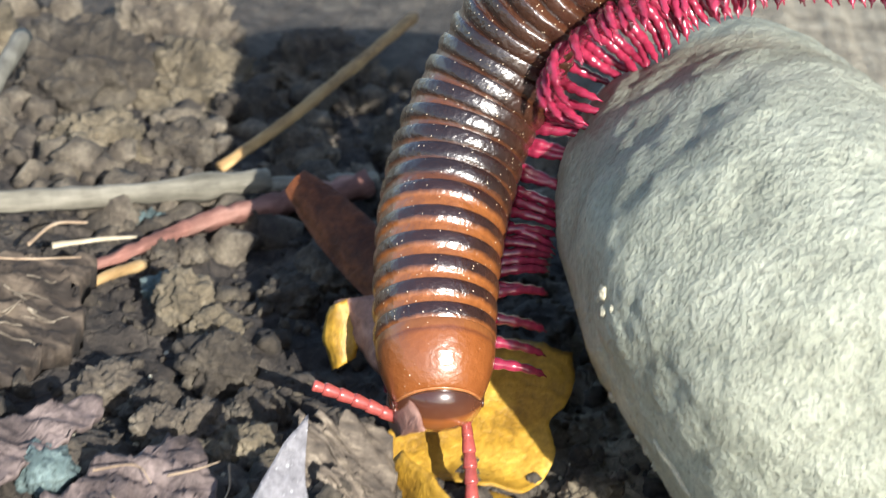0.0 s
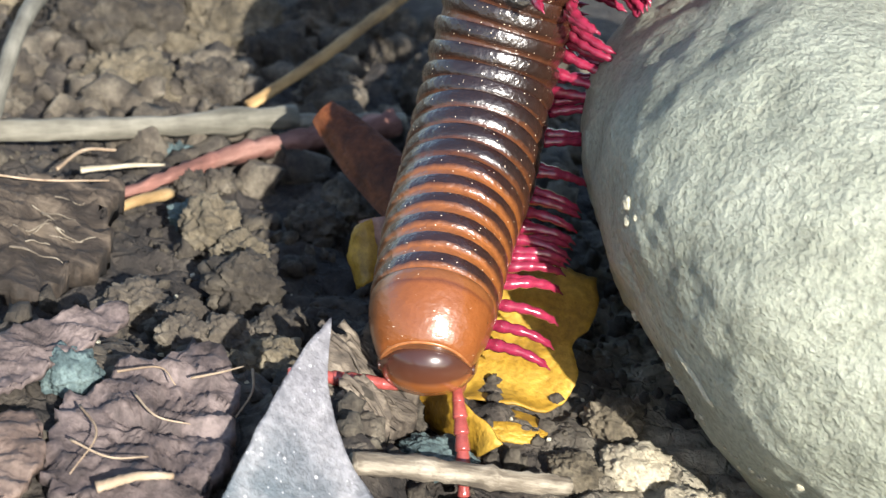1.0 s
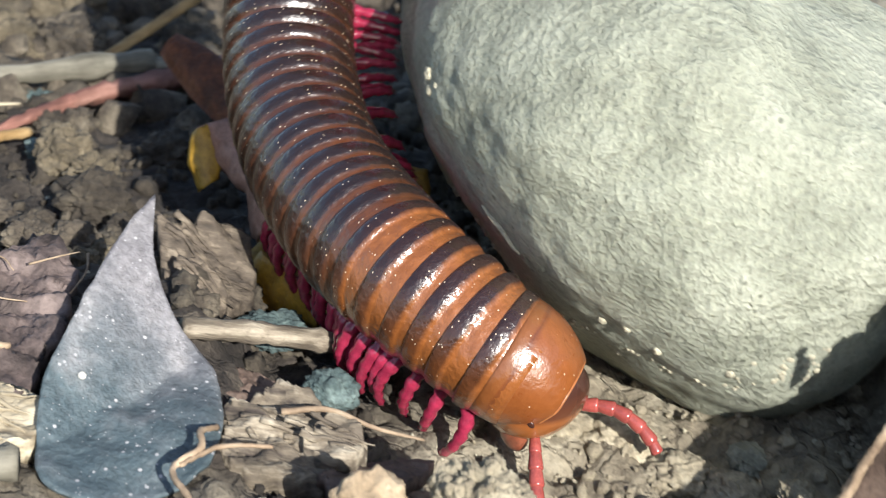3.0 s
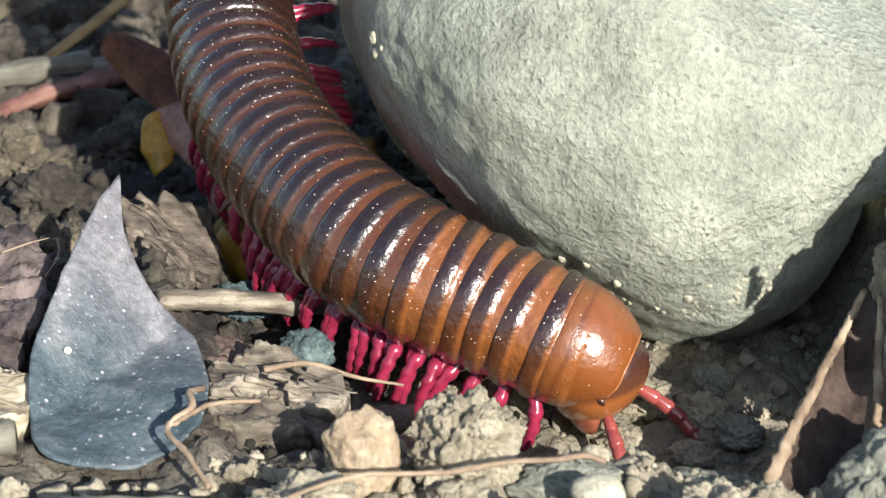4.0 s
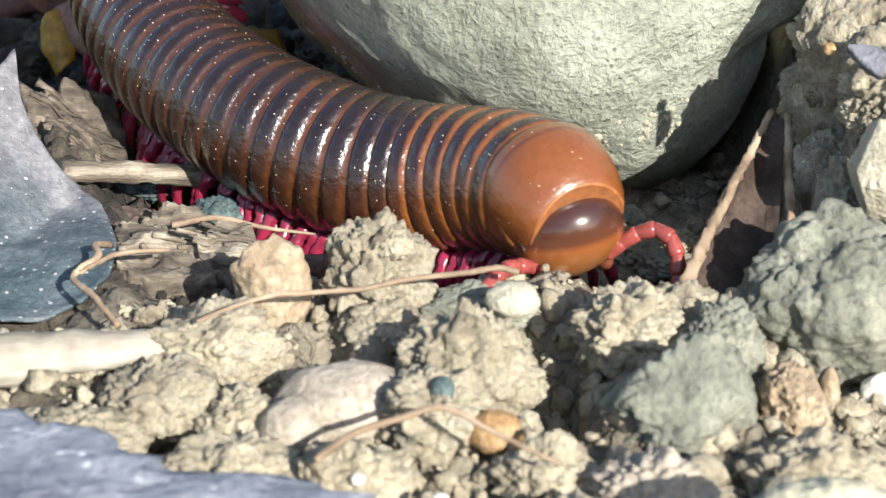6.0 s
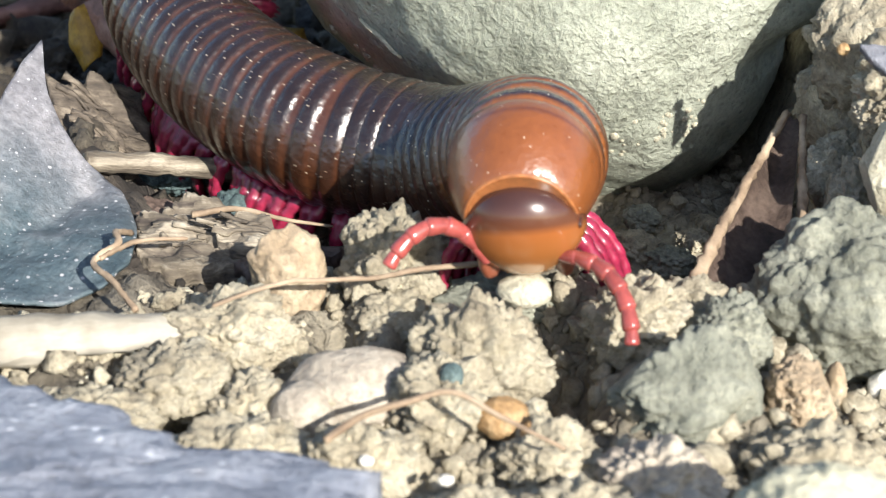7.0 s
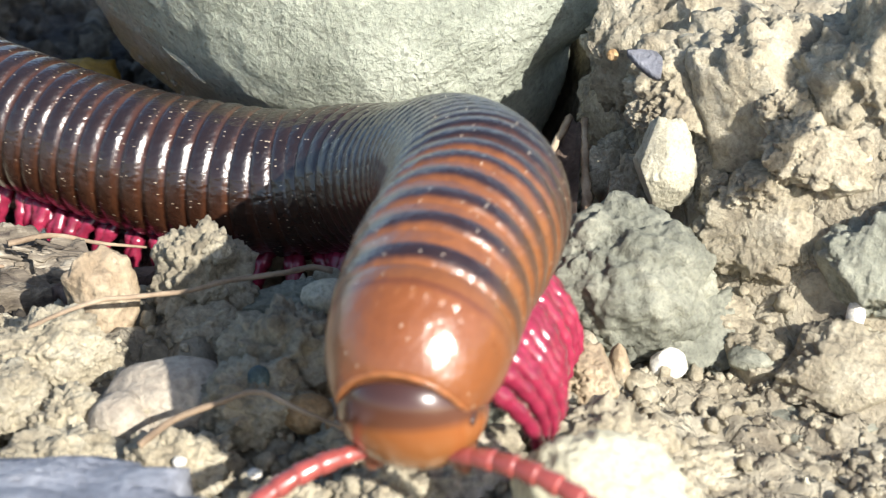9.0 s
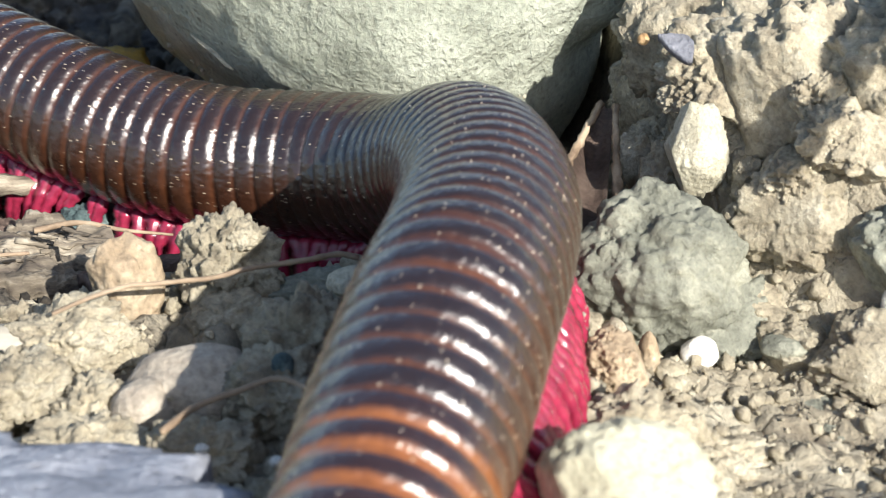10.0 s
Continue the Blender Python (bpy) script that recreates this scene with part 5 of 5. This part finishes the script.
clod(3.6, -4.5, -0.95, 0.4, CLOD, (1.2, 1, 0.6), 70)
clod(0.72, -4.28, -0.22, 0.2, ORANGE_STONE, (1, 0.8, 0.8), 71, "orange_pebble", "small orange pebble in soil", "pebble", **SMOOTH)
clod(0.95, -4.5, -0.2, 0.12, ORANGE_STONE, (1, 0.8, 0.8), 72, "orange_pebble", "small orange pebble in soil", "pebble", **SMOOTH)
clod(0.35, -4.05, -0.0, 0.11, TEAL, (0.8, 0.7, 1), 73, "green_pebble", "small dark green rounded pebble", "pebble", **SMOOTH)
clod(-0.25, -4.95, -0.12, 0.05, WHITE_STONE, (1.1, 0.9, 0.8), 74, "white_pebble", "tiny white pebble among clods", "pebble", **SMOOTH)
clod(0.3, -5.3, -0.05, 0.05, WHITE_STONE, (1.1, 0.9, 0.8), 75, "white_pebble", "tiny white pebble among clods", "pebble", **SMOOTH)
clod(3.83, -3.15, -0.72, 0.15, WHITE_STONE, (1.1, 0.8, 1), 76, "white_pebble", "bright white rounded pebble on soil", "pebble", **SMOOTH)
block([(-5.0, -4.2, 0.25), (-3.4, -4.1, 0.3), (-2.85, -4.3, 0.3), (-2.4, -4.7, 0.32), (-1.95, -5.0, 0.33), (-1.5, -5.4, 0.36), (-1.0, -5.6, 0.38), (-0.55, -5.75, 0.4), (-0.2, -6.1, 0.42), (-0.2, -7.0, 0.7), (-1.5, -7.8, 0.95), (-4.8, -7.6, 0.85)], 0.5, SLAB, "grey_slab", "blue-grey flat slab with pale dust", "stone", 0.06, 15)
stick("long_root", "long thin pale root lying across pebbles", "root", [(-1.5, -3.1, 0.1), (-1.2, -2.98, 0.16), (-0.9, -2.9, 0.2), (-0.7, -2.84, 0.17), (-0.45, -2.8, 0.16), (-0.2, -2.72, 0.13), (0.1, -2.62, 0.14), (0.35, -2.5, 0.1), (0.6, -2.5, 0.12), (0.85, -2.4, 0.1), (1.02, -2.42, 0.06)], 0.018, 0.026, ROOT, seed=60, n=60)
stick("straw_twig", "thin straw-coloured twig on the clods", "twig", [(-0.53, -4.91, 0.02), (-0.28, -4.76, 0.12), (0.04, -4.71, 0.20), (0.35, -4.69, 0.26), (0.66, -4.87, 0.18), (0.92, -5.00, 0.10), (1.11, -5.06, 0.02)], 0.03, 0.014, ROOT, seed=62, n=40)

# standing dead leaf beside the boulder
bm = bmesh.new()
rows = []
for k in range(17):
    u = k / 16
    a = Vector((3.55, 0.1, 0.28)).lerp(Vector((2.35, -2.35, -0.25)), u)
    b = Vector((3.66, -0.05, 0.3)).lerp(Vector((3.2, -2.0, -0.4)), u)
    row = []
    for j in range(9):
        v = j / 8
        p = a.lerp(b, v) - Vector((-0.03, -0.05, 0.1)) * math.sin(math.pi * v) * min(1, 3 * u)
        row.append(bm.verts.new((p + Vector((0, 0, 1)) * 0.05 * fbm(Vector((u * 5, v * 3, 4)), 3)) * CM))
    rows.append(row)
for p, q in itertools.pairwise(rows):
    for j in range(8):
        bm.faces.new((p[j], p[j + 1], q[j + 1], q[j]))
bmesh.ops.solidify(bm, geom=bm.faces[:], thickness=0.03 * CM)
folded = thing("folded_leaf", "dark brown folded dead leaf with pale rims", "leaf", (3.3, -0.8, 0.0))
bmesh.ops.translate(bm, verts=bm.verts, vec=-folded.location)
part("blade", bm, DARK_LEAF, folded)
for pts, r, mat in (([(3.56, 0.1, 0.32), (3.2, -0.6, 0.16), (2.8, -1.4, 0.0), (2.35, -2.35, -0.22)], 0.055, ROOT), ([(3.68, -0.05, 0.34), (3.58, -0.6, 0.12), (3.5, -1.1, -0.1), (3.4, -1.6, -0.3)], 0.05, ROOT)):
    bm = rod(pts, r * 0.6, r, seed=r * 100, n=40, wobble=0.9)
    bmesh.ops.translate(bm, verts=bm.verts, vec=-folded.location)
    part("rim", bm, mat, folded, "pale dried rim")

# ---------------------------------------------------------------- the bank beyond the boulder
for k, (x, y, z, r, mat, st) in enumerate([(4.5, -0.6, 0.35, 0.6, CLOD, (0.75, 0.9, 1.0)), (4.65, -0.9, 0.85, 0.7, CLOD, (1.1, 1, 0.9)), (5.2, -1.3, 0.9, 0.95, CLOD, (1.1, 1, 0.9)), (6.1, -1.8, 1.0, 0.9, CLOD, (1, 1, 1)), (3.95, -0.5, -0.1, 0.4, CLOD, (0.8, 1, 1)),
                                           (4.0, -1.05, -0.1, 0.4, CLOD, (0.9, 1, 1)), (4.9, -2.3, 0.1, 0.55, CLOD, (1.1, 0.9, 0.9)), (5.85, -2.9, -0.1, 0.62, GREY_ROCK, (1.1, 0.8, 1.1)), (4.25, -2.55, -0.75, 0.55, GREY_ROCK, (1.1, 0.8, 0.8)), (4.0, -2.0, -0.6, 0.5, CLOD, (0.9, 0.8, 0.9)),
                                           (4.7, -3.0, -0.85, 0.42, CLOD, (1.2, 0.9, 0.6)), (5.3, -3.5, -0.75, 0.5, CLOD, (1.2, 1, 0.7)), (4.3, -3.6, -1.1, 0.4, CLOD, (1.3, 1, 0.5)), (4.9, -3.9, -1.1, 0.45, GREY_ROCK, (1.2, 1, 0.55)), (4.0, -4.0, -1.1, 0.36, GREY_ROCK, (1.2, 1, 0.5)),
                                           (5.9, -3.9, -1.0, 0.45, CLOD, (1, 1, 0.7)), (4.5, -4.6, -1.15, 0.5, CLOD, (1.3, 1, 0.5)), (5.4, -4.8, -1.1, 0.5, CLOD, (1.2, 1, 0.6)), (4.15, 0.5, 0.2, 0.5, CLOD, (0.8, 1, 1.1)), (5.1, 0.4, 0.7, 0.8, CLOD, (1.1, 1, 0.9))]):
    clod(x, y, z, r, mat, st, 150 + k, label="tan sunlit clod in the soil bank" if mat is CLOD else "grey-green stone in the soil bank", group="clods of the bank", turn=29 * k, rough=0.3, gran=0.06, fine=0.12, facets=8)
clod(4.5, 0.15, 0.9, 0.84, CLOD, (0.88, 0.7, 1.12), 187, label="tall tan lump of soil beside a stone", gran=0.09, fine=0.14, facets=7)
clod(4.08, -1.75, 0.55, 0.42, PALE, (0.72, 0.6, 1.05), 180, "pale_rock", "pale grey-white angular rock in the bank", "rock", rough=0.15, gran=0.0, fine=0.05, facets=8)
block([(3.8, -1.35, 1.5), (3.95, -1.4, 1.56), (4.1, -1.5, 1.46), (4.05, -1.6, 1.36), (3.92, -1.5, 1.43)], 0.06, DARK_SLATE, "slate_chip", "thin blue-grey slate chip on soil", "stone chip", 0.03, 17)
clod(3.72, -1.15, 1.4, 0.055, ORANGE_STONE, seed=181, name="orange_pebble", label="small orange pebble in soil", category="pebble", **SMOOTH)
clod(5.75, -2.85, -0.05, 0.2, TAN_STONE, (1.2, 0.8, 1), 182, "tan_pebble", "yellowish-tan pebble in the bank", "pebble", **SMOOTH)
clod(5.45, -3.2, -0.35, 0.12, WHITE_STONE, (0.7, 0.7, 1.3), 183, "white_chip", "white chip of stone in soil", "stone chip", **SMOOTH)
clod(4.6, -3.15, -0.72, 0.2, GREY_ROCK, (1.2, 0.9, 0.6), 184, "grey_pebble", "grey-blue angular pebble in soil", "pebble", **SMOOTH)
clod(3.35, -3.35, -0.6, 0.16, TAN_STONE, (0.6, 0.7, 1.5), 185, "tan_pebble", "small elongated tan pebble", "pebble", **SMOOTH)
clod(4.95, -1.0, 1.95, 0.1, PALE, (0.7, 0.7, 1.5), 186, "pale_pebble", "small pale elongated pebble", "pebble", **SMOOTH)

rnd = random.Random(21)
for k in range(30):
    x, y = rnd.uniform(3.95, 6.4), rnd.uniform(-2.7, 0.6)
    r = rnd.uniform(0.16, 0.36)
    clod(x, y, ground_z(x, y) + 0.25 * r, r, CLOD, (1.1, 0.9, 0.85), 300 + k, label="angular tan crumb of soil in the bank", group="crumbs of the bank", turn=47 * k, rough=0.3, gran=0.08, fine=0.14, facets=7)


# ---------------------------------------------------------------- loose crumbs
def crumbs(name, label, mat, count, area, sizes, seed, density=None):
    """Uncountable grains strewn on the ground, joined in one mesh."""
    r = random.Random(seed)
    kinds = []
    for k in range(8):
        bm = bmesh.new()
        bmesh.ops.create_icosphere(bm, subdivisions=2, radius=1.0)
        off = Vector((k * 5.1, seed, k))
        vs = []
        for v in bm.verts:
            d = v.co.normalized()
            vs.append(d * (1 + 0.6 * fbm(d * 1.5 + off, 3, 0.6)))
        kinds.append((np.array(vs), [[v.index for v in f.verts] for f in bm.faces]))
        bm.free()
    verts, faces, base = [], [], 0
    for _ in range(count):
        x, y = r.uniform(area[0], area[1]), r.uniform(area[2], area[3])
        if -4.2 < x < -2.3 and -2.4 < y < 0.9 or -5.8 < x < -4.1 and -0.9 < y < 1.4:
            continue
        if mat is FAR and x > -1.2 and y < 3.6:
            continue
        s = sizes[0] * (sizes[1] / sizes[0]) ** (r.random() ** 1.6)
        vs, fs = kinds[r.randrange(8)]
        m = np.array(Euler((r.uniform(0, 6), r.uniform(0, 6), r.uniform(0, 6))).to_matrix())
        p = (vs * [s, s * r.uniform(0.7, 1), s * r.uniform(0.6, 1)]) @ m.T + [x, y, ground_z(x, y) + 0.3 * s]
        verts.append(p * CM)
        faces += [[i + base for i in f] for f in fs]
        base += len(vs)
    me = bpy.data.meshes.new(name)
    me.from_pydata(np.concatenate(verts).tolist(), [], faces)
    me.materials.append(mat)
    me.shade_smooth()
    tagged(new(name, me), label, "crumbs", kind="stuff")


crumbs("dry_crumbs", "dry tan crumbs of soil on the bank", CLOD, 1700, (-5.5, 3.6, -7.0, -1.6), (0.025, 0.16), 3)
crumbs("damp_crumbs", "dark damp crumbs of soil", FAR, 2200, (-9.5, 4.0, -1.8, 10.0), (0.03, 0.17), 4)
crumbs("far_crumbs", "brown crumbs of soil far behind the stick", FAR, 900, (-13.0, -2.0, 8.0, 17.0), (0.06, 0.4), 5)
crumbs("bank_crumbs", "tan crumbs on the soil bank", CLOD, 1100, (3.3, 7.0, -6.0, 2.0), (0.02, 0.09), 6)
crumbs("gutter_crumbs", "olive crumbs of soil at the foot of the stone", CLOD, 260, (-0.4, 3.6, -1.6, 2.4), (0.02, 0.1), 9)
crumbs("grit", "pale sand grains scattered on soil", PALE, 260, (-6.5, 6.0, -6.0, 5.0), (0.015, 0.045), 7)


# ---------------------------------------------------------------- a bent twig to the side, whose shadow falls on the bank
stick("bent_twig", "bent dry brown twig standing in the soil", "twig", [(11.6, -5.6, -2.0), (10.6, -5.0, 2.5)] + [tuple(Vector(p) + 5.0 * SUN_WAY) for p in ((6.23, -0.68, 1.86), (5.81, -1.39, 1.72), (5.39, -2.10, 1.58), (5.31, -2.19, 1.31), (5.13, -2.23, 1.13), (4.81, -2.35, 0.94), (4.58, -1.98, 0.48), (4.36, -2.00, 0.23))], 0.12, 0.1, RED_WOOD, seed=71, n=60, wobble=0.5)


motions()
